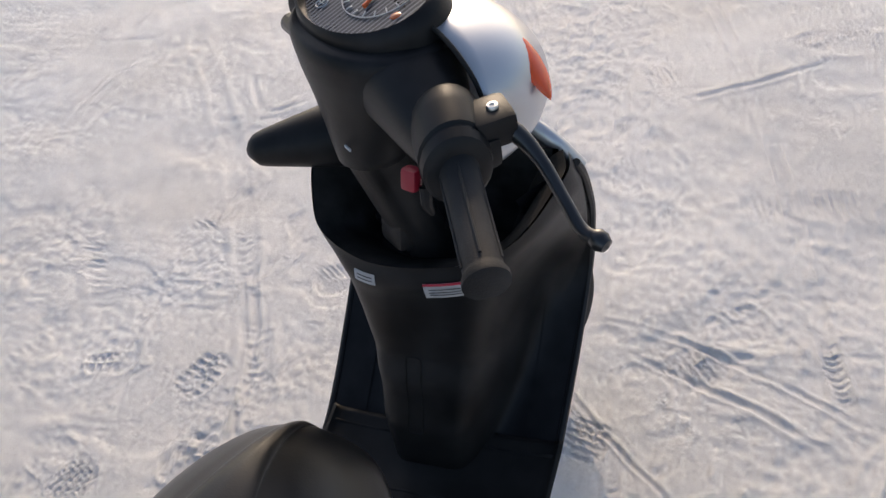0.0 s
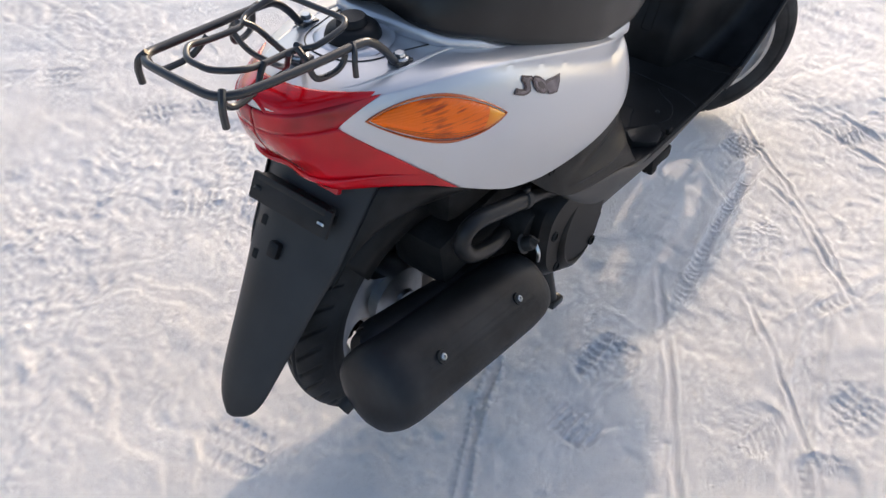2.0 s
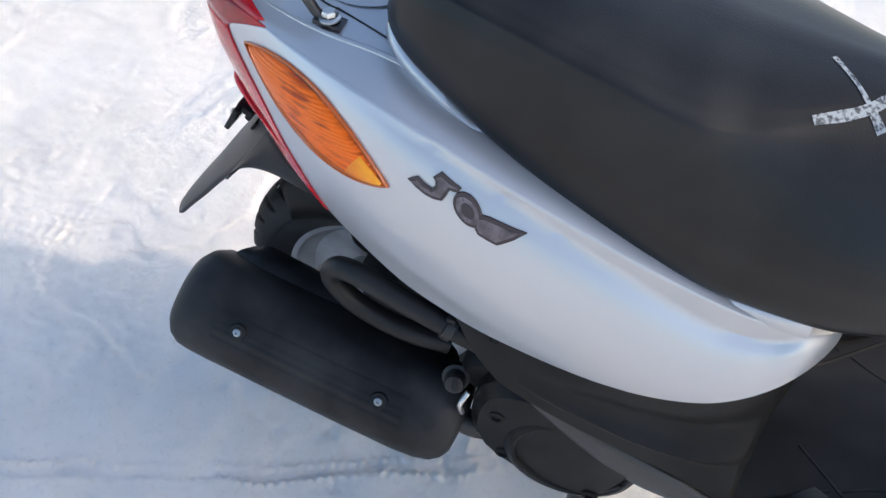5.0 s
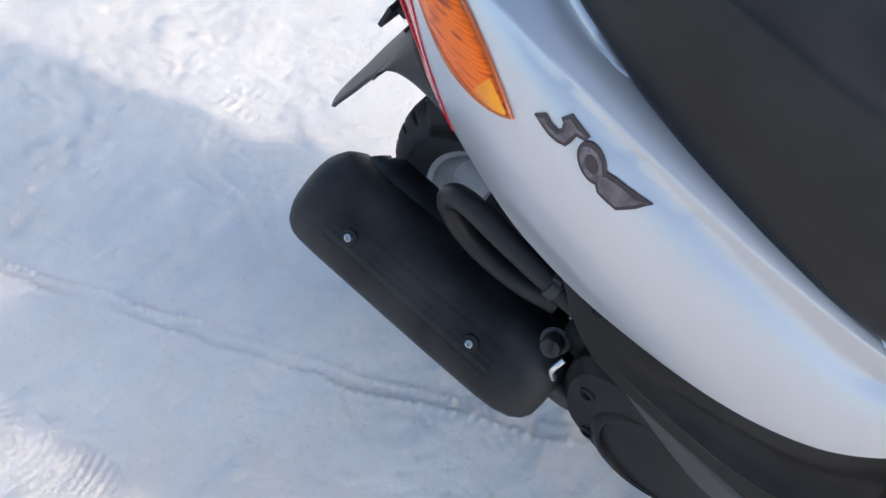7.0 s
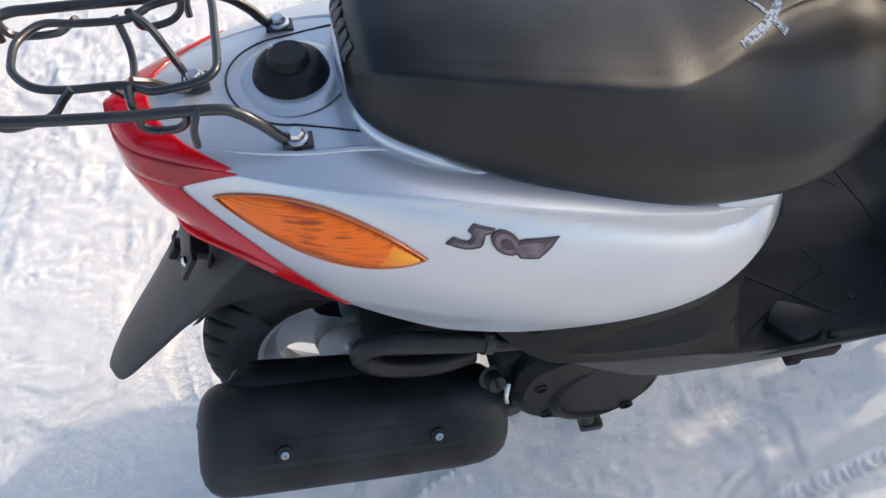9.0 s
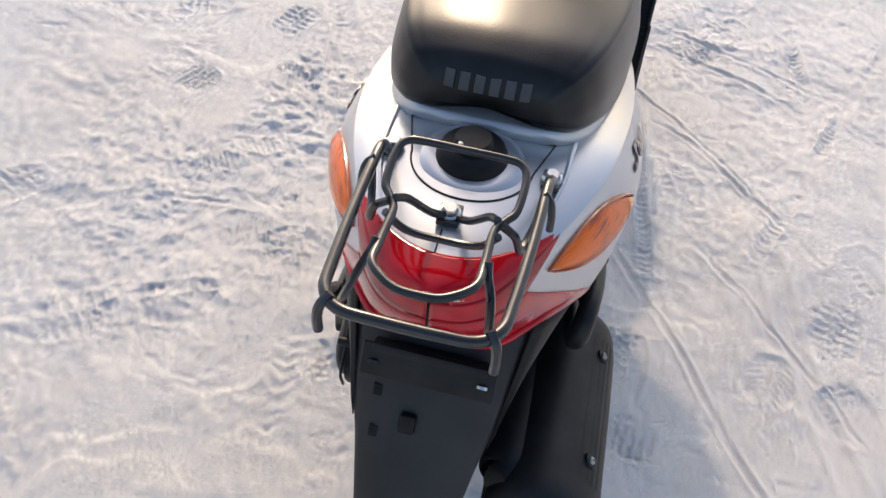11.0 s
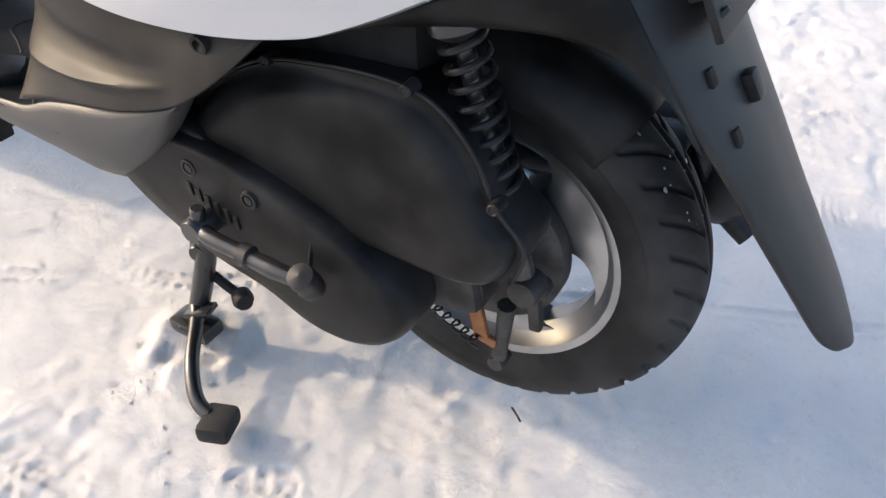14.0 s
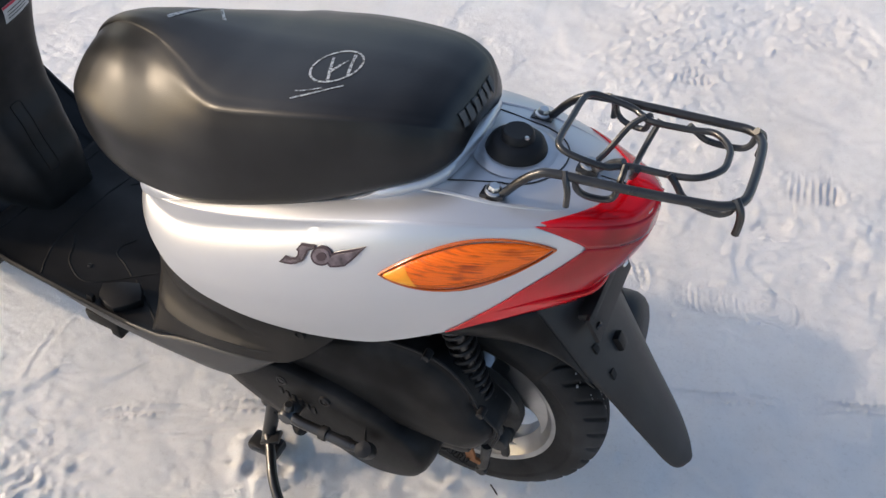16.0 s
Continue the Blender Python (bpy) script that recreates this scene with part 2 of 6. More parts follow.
def loft(rings, closed=True, caps=True):
    n = len(rings[0])
    verts = [tuple(v) for r in rings for v in r]
    faces = []
    for i in range(len(rings) - 1):
        for j in range(n if closed else n - 1):
            a, b = i * n + j, i * n + (j + 1) % n
            faces.append((a, b, b + n, a + n))
    if caps and closed:
        for k, order in ((0, -1), (len(rings) - 1, 1)):
            mid = sum((Vector(v) for v in rings[k]), Vector()) / n
            verts.append(tuple(mid))
            c = len(verts) - 1
            for j in range(n):
                a, b = k * n + j, k * n + (j + 1) % n
                faces.append((a, b, c) if order > 0 else (b, a, c))
    return verts, faces


def joined(*geos):
    verts, faces = [], []
    for v, f in geos:
        faces += [tuple(i + len(verts) for i in q) for q in f]
        verts += list(v)
    return verts, faces


def placed(geo, m):
    return [tuple(m @ Vector(v)) for v in geo[0]], geo[1]


def mirrored(geo):
    return [(x, -y, z) for x, y, z in geo[0]], [tuple(reversed(f)) for f in geo[1]]


def tube(points, r, sides=10, steps=None, straight=False, radii=None):
    p = [Vector(q) for q in points] if straight else smooth_line(points, steps or 6 * len(points))
    rings, up = [], None
    for i, q in enumerate(p):
        t = (p[min(i + 1, len(p) - 1)] - p[max(i - 1, 0)]).normalized()
        if up is None:
            up = t.orthogonal().normalized()
        up = (up - t * up.dot(t)).normalized()
        side = t.cross(up)
        rr = r if radii is None else float(np.interp(i / (len(p) - 1), np.linspace(0, 1, len(radii)), radii))
        rings.append([q + rr * (math.cos(2 * math.pi * k / sides) * up + math.sin(2 * math.pi * k / sides) * side) for k in range(sides)])
    return loft(rings)


def rod(a, b, r, sides=12):
    """A straight bar with softened ends."""
    a, b = Vector(a), Vector(b)
    d = (b - a)
    e = min(0.25 * r, 0.2 * d.length) / d.length
    return tube([a, a + d * e * 0.5, a + d * e * 2, b - d * e * 2, b - d * e * 0.5, b], r, sides, straight=True, radii=None) if r <= 0 else \
        tube([a, a + d * e, b - d * e, b], r, sides, straight=True, radii=[0.8 * r, r, r, 0.8 * r])


def lathe(profile, centre, axis, sides=48, start=(0, 0, 1), shape=None):
    """Profile rows (radius, along the axis), turned about the axis."""
    c, ax = Vector(centre), Vector(axis).normalized()
    u = Vector(start)
    u = u - ax * u.dot(ax)
    u = u.normalized() if u.length > 0.1 else ax.orthogonal().normalized()
    w = ax.cross(u)
    rings = []
    for r, h in profile:
        rings.append([c + ax * h + r * (math.cos(2 * math.pi * k / sides) * u + math.sin(2 * math.pi * k / sides) * w) for k in range(sides)])
    return loft(rings, caps=False)


def grid(f, us, vs):
    verts = [tuple(f(u, v)) for u in us for v in vs]
    n = len(vs)
    return verts, [(i * n + j, i * n + j + 1, (i + 1) * n + j + 1, (i + 1) * n + j) for i in range(len(us) - 1) for j in range(n - 1)]


def block(centre, size, turn=(0, 0, 0), bevel=0.2):
    """A box with bevelled edges; bevel is a share of the least side."""
    bm = bmesh.new()
    bmesh.ops.create_cube(bm, size=1)
    for v in bm.verts:
        v.co = Vector((v.co.x * size[0], v.co.y * size[1], v.co.z * size[2]))
    bmesh.ops.bevel(bm, geom=bm.edges[:], offset=bevel * min(size), segments=2, affect="EDGES", profile=0.6)
    m = pose(*centre, *turn)
    bm.verts.ensure_lookup_table()
    geo = [tuple(m @ v.co) for v in bm.verts], [tuple(v.index for v in f.verts) for f in bm.faces]
    bm.free()
    return geo


def plate(outline, frame_of, thick, inset=0.003):
    """A flat piece from an outline in (a, b), placed by frame_of(a, b, height), with softened rims."""
    n = len(outline)
    mid = Vector((sum(p[0] for p in outline) / n, sum(p[1] for p in outline) / n))

    def ring(h, shrink):
        out = []
        for a, b in outline:
            d = Vector((a, b)) - mid
            q = mid + d * max(0.0, 1 - shrink / max(d.length, 1e-6))
            out.append(Vector(frame_of(q.x, q.y, h)))
        return out

    return loft([ring(0, 0), ring(thick - inset, 0), ring(thick - inset * 0.3, inset * 0.4), ring(thick, inset * 1.4)])


def fore(v):
    """The front half of the machine leans a little to its right and stands higher on the stand."""
    x, y, z = v
    k = min(1.0, max(0.0, (x - 0.20) / 0.64)) ** 1.5
    return (x, y - 0.027 * k, z + 0.012 * min(1.0, max(0.0, (x - 0.55) / 0.25)))


def part(name, geo, mat, parent, label="", sharp=38.0, thick=0.0):
    """Links one mesh under a thing or a part."""
    me = bpy.data.meshes.new(name)
    me.from_pydata([fore(v) for v in geo[0]], [], geo[1])
    me.validate()
    bm = bmesh.new()
    bm.from_mesh(me)
    bmesh.ops.remove_doubles(bm, verts=bm.verts[:], dist=1e-5)
    bmesh.ops.recalc_face_normals(bm, faces=bm.faces[:])
    bm.to_mesh(me)
    bm.free()
    me.materials.append(mat)
    me.shade_smooth()
    me.set_sharp_from_angle(angle=radians(sharp))
    ob = new(name, me)
    ob.parent = parent
    if thick:
        s = ob.modifiers.new("thickness", "SOLIDIFY")
        s.thickness, s.offset = thick, -1
    return tagged(ob, label) if label else ob


def shrunk(outline, by, wide, high):
    """An outline in (a, b) drawn in by a distance, for axes of the given lengths in metres."""
    pts = [Vector((a * wide, b * high)) for a, b in outline]
    n, area = len(pts), sum(p.x * q.y - q.x * p.y for p, q in zip(pts, pts[1:] + pts[:1]))
    out = []
    for i, q in enumerate(pts):
        e, f = (q - pts[i - 1]).normalized(), (pts[(i + 1) % n] - q).normalized()
        bend = (Vector((-e.y, e.x)) + Vector((-f.y, f.x)))
        way = bend.normalized() * (1 if area > 0 else -1)
        out.append(((q.x + way.x * by) / wide, (q.y + way.y * by) / high))
    return out


def badge_piece(outline, frame_of, h0, h1):
    """A flat piece of any outline, standing h0 to h1 proud."""
    n = len(outline)
    verts = [tuple(frame_of(a, b, h0)) for a, b in outline] + [tuple(frame_of(a, b, h1)) for a, b in outline]
    return verts, [(i, (i + 1) % n, n + (i + 1) % n, n + i) for i in range(n)] + [tuple(range(n, 2 * n))]


def hex_bolt(at, way, r=0.0075, h=0.007):
    """A flanged hexagon bolt head."""
    at, way = Vector(at), Vector(way).normalized()
    flange = lathe([(0.0001, 0), (r * 1.45, 0), (r * 1.45, h * 0.25), (r * 1.1, h * 0.4)], at, way, 20)
    head = lathe([(r, h * 0.35), (r, h * 0.9), (r * 0.86, h * 1.05), (0.0001, h * 1.05)], at, way, 6)
    return joined(flange, head)


def screw_head(at, way, r=0.006):
    at, way = Vector(at), Vector(way).normalized()
    return lathe([(r, -0.002), (r, 0.0008), (r * 0.85, 0.0022), (r * 0.42, 0.0026), (r * 0.3, 0.001), (0.0001, 0.001)], at, way, 16)


# ---------------------------------------------------------------- snow ground
def value_noise(x, y, cell, seed):
    rng = np.random.RandomState(seed)
    t = rng.rand(64, 64)
    fx, fy = x / cell, y / cell
    ix, iy = np.floor(fx).astype(int), np.floor(fy).astype(int)
    u, v = fx - ix, fy - iy
    u, v = u * u * (3 - 2 * u), v * v * (3 - 2 * v)
    g = lambda a, b: t[a % 64, b % 64]
    return (g(ix, iy) * (1 - u) + g(ix + 1, iy) * u) * (1 - v) + (g(ix, iy + 1) * (1 - u) + g(ix + 1, iy + 1) * u) * v - 0.5


# boot prints: x, y, heading in degrees, length
PRINTS_AHEAD = [(0.97, 0.76, 4, 0.20), (1.27, -0.37, -50, 0.13), (1.40, -0.45, -55, 0.12), (1.80, -0.59, -79, 0.29), (2.05, -0.19, -133, 0.18), (1.89, -0.14, -73, 0.12), (1.89, 1.08, -41, 0.14),
                (1.07, 0.64, -17, 0.12), (2.60, -0.69, -58, 0.29), (2.32, -0.16, -67, 0.20), (1.06, 1.08, -27, 0.16), (0.80, 0.81, -117, 0.18), (2.01, 1.52, -109, 0.24), (1.39, 1.19, -117, 0.22),
                (1.40, 0.45, -66, 0.12), (1.64, -0.23, -24, 0.26), (2.30, 0.75, 60, 0.27), (1.62, 0.85, 150, 0.25), (2.75, 0.30, 20, 0.26), (1.30, 1.55, 80, 0.27)]
PRINTS_RIGHT = [(0.765, -0.357, -160, 0.14), (1.07, -0.19, -16, 0.10), (0.31, -0.54, -17, 0.11), (0.46, -0.67, -13, 0.12), (0.28, -0.27, -1, 0.13), (0.13, -0.30, -97, 0.09),
                (-0.35, -0.585, 12, 0.27), (0.28, -0.68, -154, 0.12), (0.80, -1.16, -169, 0.13), (-0.10, -0.55, -149, 0.12), (0.50, -1.21, -125, 0.19), (0.63, -0.74, -152, 0.12),
                (0.01, -0.87, -168, 0.12), (-0.09, -0.73, -97, 0.13), (-0.05, -1.39, -163, 0.18), (0.53, -1.27, 150, 0.13), (0.0, -1.59, 174, 0.14), (-0.44, -1.02, -175, 0.14), (0.98, -1.23, -149, 0.14), (-0.85, -0.9, 30, 0.27)]
PRINTS_LEFT = [(0.70, 0.34, -100, 0.18), (0.86, 0.55, -93, 0.12), (0.87, 0.38, -84, 0.17), (0.38, 0.49, -79, 0.11), (0.18, 0.53, -65, 0.14), (0.50, 0.46, -92, 0.13), (0.52, 0.62, -85, 0.15),
               (1.08, 0.88, -78, 0.12), (0.13, 0.25, -142, 0.08), (0.37, 0.40, -55, 0.09), (0.94, 0.21, -82, 0.10), (1.57, 0.61, -144, 0.14), (1.57, 0.37, -87, 0.13), (0.31, 0.38, -76, 0.10), (0.64, 0.55, 100, 0.12)]
PRINTS_BEHIND = [(-0.26, 0.12, -80, 0.13), (0.10, 0.69, -54, 0.13), (-0.07, 1.06, -35, 0.23), (0.18, 1.48, -50, 0.26), (-0.23, 1.18, -18, 0.12), (-0.69, 0.05, 9, 0.26), (0.53, 1.23, -12, 0.12),
                 (0.83, 1.49, -52, 0.16), (-0.75, 0.75, 70, 0.27), (0.30, 1.02, 140, 0.25)]
PRINTS = PRINTS_AHEAD + PRINTS_RIGHT + PRINTS_LEFT + PRINTS_BEHIND
# lines drawn by things dragged or rolled over the snow: width, depth, and their points
SCRATCHES = [(0.006, 0.0034, [(0.98, -0.25), (0.92, -0.37), (0.74, -0.54), (0.60, -0.66)]), (0.005, 0.0030, [(0.66, -0.35), (0.52, -0.47), (0.35, -0.61), (0.20, -0.72)]),
             (0.006, 0.0034, [(0.62, -0.21), (0.50, -0.27), (0.35, -0.36), (0.16, -0.47), (0.0, -0.58)]), (0.005, 0.0028, [(1.24, -0.08), (1.05, -0.26), (0.86, -0.46), (0.69, -0.57)]),
             (0.007, 0.0034, [(1.32, -0.15), (1.21, -0.44), (1.11, -0.63)]), (0.007, 0.0034, [(1.37, -0.16), (1.32, -0.39), (1.18, -0.69)]),
             (0.010, 0.0042, [(2.21, -0.26), (2.31, -0.46), (2.44, -0.66)]), (0.008, 0.0040, [(2.07, -0.23), (1.97, -0.28), (1.89, -0.33)])]
DRAGS = [(0.009, 0.0040, [(1.42, 0.69), (1.16, 0.56), (0.85, 0.48)]), (0.007, 0.0034, [(0.40, 0.71), (0.42, 0.62), (0.47, 0.45)]), (0.006, 0.0030, [(0.57, 0.22), (0.46, 0.14), (0.37, 0.09)]),
         (0.006, 0.0030, [(0.81, 0.22), (0.85, 0.11), (0.85, 0.01)]), (0.009, 0.0038, [(1.11, -0.72), (0.89, -0.99), (0.73, -1.08)]), (0.010, 0.0040, [(2.29, 1.14), (2.09, 0.99), (2.14, 0.85)]),
         (0.009, 0.0040, [(1.94, 1.68), (2.23, 1.67), (2.35, 1.60)])]
TYRE_LINE = [(0.69, 0.22), (0.54, 0.125), (0.40, 0.05), (0.20, -0.085), (0.03, -0.165), (-0.16, -0.25), (-0.35, -0.325), (-0.60, -0.42), (-0.90, -0.54)]


def near_line(x, y, line):
    """For points near a smooth line: which they are, how far off and how far along, and the line's length."""
    lo_x, hi_x = min(q[0] for q in line) - 0.06, max(q[0] for q in line) + 0.06
    lo_y, hi_y = min(q[1] for q in line) - 0.06, max(q[1] for q in line) + 0.06
    near = (x > lo_x) & (x < hi_x) & (y > lo_y) & (y < hi_y)
    qx, qy = x[near] + 0.010 * value_noise(x[near], y[near], 0.05, 33), y[near] + 0.010 * value_noise(x[near], y[near], 0.05, 34)
    best, along, run = np.full(qx.shape, 9.0), np.zeros(qx.shape), 0.0
    fine = smooth_line([(a, c, 0) for a, c in line], 6 * len(line))
    for a, c in zip(fine[:-1], fine[1:]):
        dx, dy = c.x - a.x, c.y - a.y
        size = math.hypot(dx, dy)
        s = np.clip(((qx - a.x) * dx + (qy - a.y) * dy) / size, 0, size)
        dist = np.hypot(qx - a.x - s * dx / size, qy - a.y - s * dy / size)
        closer = dist < best
        best, along = np.where(closer, dist, best), np.where(closer, run + s, along)
        run += size
    fade = np.clip(along / 0.10, 0, 1) * np.clip((run - along) / 0.10, 0, 1) * np.clip(0.7 + 1.6 * value_noise(qx, qy, 0.10, 35), 0.15, 1)
    return near, best, along, fade


def to_joint(a):
    """Distance to the nearest whole number."""
    return np.abs(a - np.round(a))


def sole_net(u, v, length, kind):
    """Ridges of snow left between the lugs of a sole: 1 on a ridge, 0 under a lug. u and v in metres from the middle."""
    if kind == 0:                                   # two columns of blocks
        a, b = u / 0.019 + 0.25 * np.sign(v), v / 0.030 + 0.5
    elif kind == 1:                                 # offset bricks
        a = u / 0.016
        b = v / 0.024 + 0.5 * (np.round(a) % 2)
    elif kind == 2:                                 # chevrons with a middle rib
        a, b = (u + 0.55 * np.abs(v)) / 0.014, v / 0.090 + 0.5
        b = np.where(np.abs(v) < 0.004, 0.0, 0.5)
    else:                                           # curved bars
        a, b = (np.hypot(u + 0.05, v) + 0.05) / 0.0125, v * 0 + 0.5
    ridge = np.maximum(np.exp(-(to_joint(a) / 0.17) ** 2), np.exp(-(to_joint(b) / 0.12) ** 2))
    return ridge


def snow_height(x, y):
    h = 0.014 * value_noise(x, y, 0.83, 1) + 0.008 * value_noise(x, y, 0.31, 2) + 0.0038 * value_noise(x, y, 0.11, 3)
    h += 0.0021 * value_noise(x, y, 0.045, 4) + 0.0010 * value_noise(x, y, 0.021, 5) + 0.0008 * value_noise(x, y, 0.0105, 15)
    # wind crust: faint sharp-edged plates, small steps and little pits
    h += 0.0010 * np.tanh(14 * value_noise(x + 0.05 * value_noise(x, y, 0.11, 16), y, 0.085, 17)) - 0.0022 * np.clip(value_noise(x, y, 0.019, 18) - 0.27, 0, 1) * 4
    step = value_noise(x + 0.08 * value_noise(x, y, 0.09, 41), y + 0.08 * value_noise(x, y, 0.07, 42), 0.24, 43)
    h += 0.0016 * np.tanh(40 * (step - 0.1)) + 0.0014 * np.tanh(50 * (step + 0.17))
    rough = np.clip(value_noise(x, y, 0.45, 6) * 2.6 + 0.15, 0, 1)
    h += rough * (0.0009 * np.tanh(9 * value_noise(x, y, 0.019, 50)) + 0.0034 * value_noise(x, y, 0.019, 7) + 0.020 * np.clip(value_noise(x, y, 0.026, 46) - 0.26, 0, 1) - 0.0038 * np.abs(value_noise(x, y, 0.04, 8)))
    # churned snow where people walked beside the scooter
    churn = np.exp(-((x - 0.75) / 0.75) ** 2 - ((y - 0.66) / 0.45) ** 2) + 0.3 * np.exp(-((x - 1.5) / 0.8) ** 2 - ((y + 0.65) / 0.5) ** 2)
    churn = churn * np.clip(0.5 + 2.0 * value_noise(x, y, 0.17, 44), 0, 1)
    h += churn * (0.0060 * value_noise(x, y, 0.034, 27) + 0.016 * np.clip(value_noise(x, y, 0.030, 47) - 0.18, 0, 1) + 0.0058 * value_noise(x, y, 0.017, 30) + 0.0030 * value_noise(x, y, 0.009, 48) + 0.0022 * np.tanh(9 * value_noise(x, y, 0.021, 49)) + 0.0040 * np.clip(value_noise(x, y, 0.013, 28) - 0.1, 0, 1) * 2 - 0.004 * np.abs(value_noise(x, y, 0.08, 29)))
    # soft ruts of wheels that passed
    for a, b, w, d, tread in (((2.60, 1.53), (0.95, 0.40), 0.030, 0.0034, 1), ((1.80, 1.46), (0.95, 0.78), 0.040, 0.0026, 1),
                              ((1.1, -0.27), (0.42, -0.33), 0.012, 0.003, 2), ((1.6, -0.97), (0.55, -0.46), 0.014, 0.0030, 2),
                              ((0.9, 0.33), (-0.1, 0.28), 0.03, 0.003, 1), ((2.9, -0.30), (1.1, -0.68), 0.016, 0.003, 2),
                              ((0.95, -0.20), (0.3, -0.33), 0.03, 0.0035, 0), ((0.7, -0.54), (-0.2, -0.80), 0.02, 0.003, 0)):
        ax, ay, dx, dy = a[0], a[1], b[0] - a[0], b[1] - a[1]
        length = math.hypot(dx, dy)
        s = ((x - ax) * dx + (y - ay) * dy) / length
        off = ((y - ay) * dx - (x - ax) * dy) / length + 0.03 * np.sin(s * 2.3 + ax) + 0.02 * value_noise(x, y, 0.2, 9)
        ends = np.clip(s / 0.15, 0, 1) * np.clip((length - s) / 0.15, 0, 1)
        k = np.abs(off) / w
        cut = -d * np.exp(-k**4) + 0.6 * d * np.exp(-((k - 1.35) / 0.35) ** 2)
        if tread:
            patch = np.clip(value_noise(x, y, 0.13, 21) * 3 + 0.4, 0, 1)
            cut = cut * (0.35 + 0.65 * patch) + (0.0012 if tread == 1 else 0.0015) * patch * np.exp(-k**4) * np.tanh(3 * np.sin(s * (230 if tread == 1 else 400) + np.abs(off) * 150 + 5 * value_noise(x, y, 0.03, 22)))
        h += ends * cut
    for w, d, line in SCRATCHES + DRAGS:
        near, best, along, fade = near_line(x, y, line)
        if near.any():
            k = best / w
            h[near] += fade * (-d * np.exp(-k**2) + 0.8 * d * np.exp(-((k - 1.7) / 0.6) ** 2))
    # one ragged narrow tyre line
    near, best, along, fade = near_line(x, y, TYRE_LINE)
    if near.any():
        k = best / 0.011
        h[near] += fade * 0.0055 * (np.exp(-((k - 1.0) / 0.35) ** 2) * (0.6 + 0.6 * np.sin(along * 420 + 4 * value_noise(x[near], y[near], 0.02, 36))) - 0.4 * np.exp(-k**4))
    for n, (px, py, turn, length) in enumerate(PRINTS):
        near = (np.abs(x - px) < 0.24) & (np.abs(y - py) < 0.24)
        if not near.any():
            continue
        c, s = math.cos(radians(turn)), math.sin(radians(turn))
        qx = x[near] - px + 0.005 * value_noise(x[near], y[near], 0.06, 23 + n) + 0.002 * value_noise(x[near], y[near], 0.012, 24)
        qy = y[near] - py + 0.005 * value_noise(x[near], y[near], 0.06, 25 + n) + 0.002 * value_noise(x[near], y[near], 0.012, 26)
        u, v = qx * c + qy * s, qy * c - qx * s
        half = length / 2
        wide = 0.050 if length > 0.17 else min(0.048, 0.42 * length)
        e = u / half
        waist = 1.0 - (0.24 * np.exp(-((e + 0.15) / 0.28) ** 2) if length > 0.17 else 0.0)
        r = (np.abs(e) ** 2.8 + np.abs(v / (wide * waist)) ** 2.8) ** (1 / 2.8)
        inside = 1 / (1 + np.exp((r - 1.0) * 26))
        arch = 1.0 - (0.7 * np.exp(-((e + 0.15) / 0.16) ** 2) if length > 0.17 else 0.0)
        ridge = sole_net(u, v, length, 3 if n in (26, 4, 50) else (0, 1, 0, 1, 0, 1, 2, 0)[n % 8])
        worn = np.clip(0.75 + 1.8 * value_noise(x[near], y[near], 0.06, 11), 0.15, 1)
        inside = inside * np.clip(0.85 + 1.9 * value_noise(x[near], y[near], 0.055, 45 + n), 0.12, 1)
        rim = np.exp(-((r - 1.10) / 0.10) ** 2)
        deep = 0.52 + 0.55 * (((n * 37) % 10) / 10)
        h[near] += deep * (inside * arch * (-0.0043 + 0.0054 * ridge * worn) + 0.0026 * rim * np.clip(0.3 + 2 * value_noise(x[near], y[near], 0.035, 12), 0, 1))
    # snow pushed up round the stand's foot
    d = np.hypot(x - 0.325, y - 0.135)
    h += 0.020 * np.exp(-((d - 0.045) / 0.022) ** 2) * (0.5 + value_noise(x, y, 0.024, 13)) * (x < 0.40)
    return h


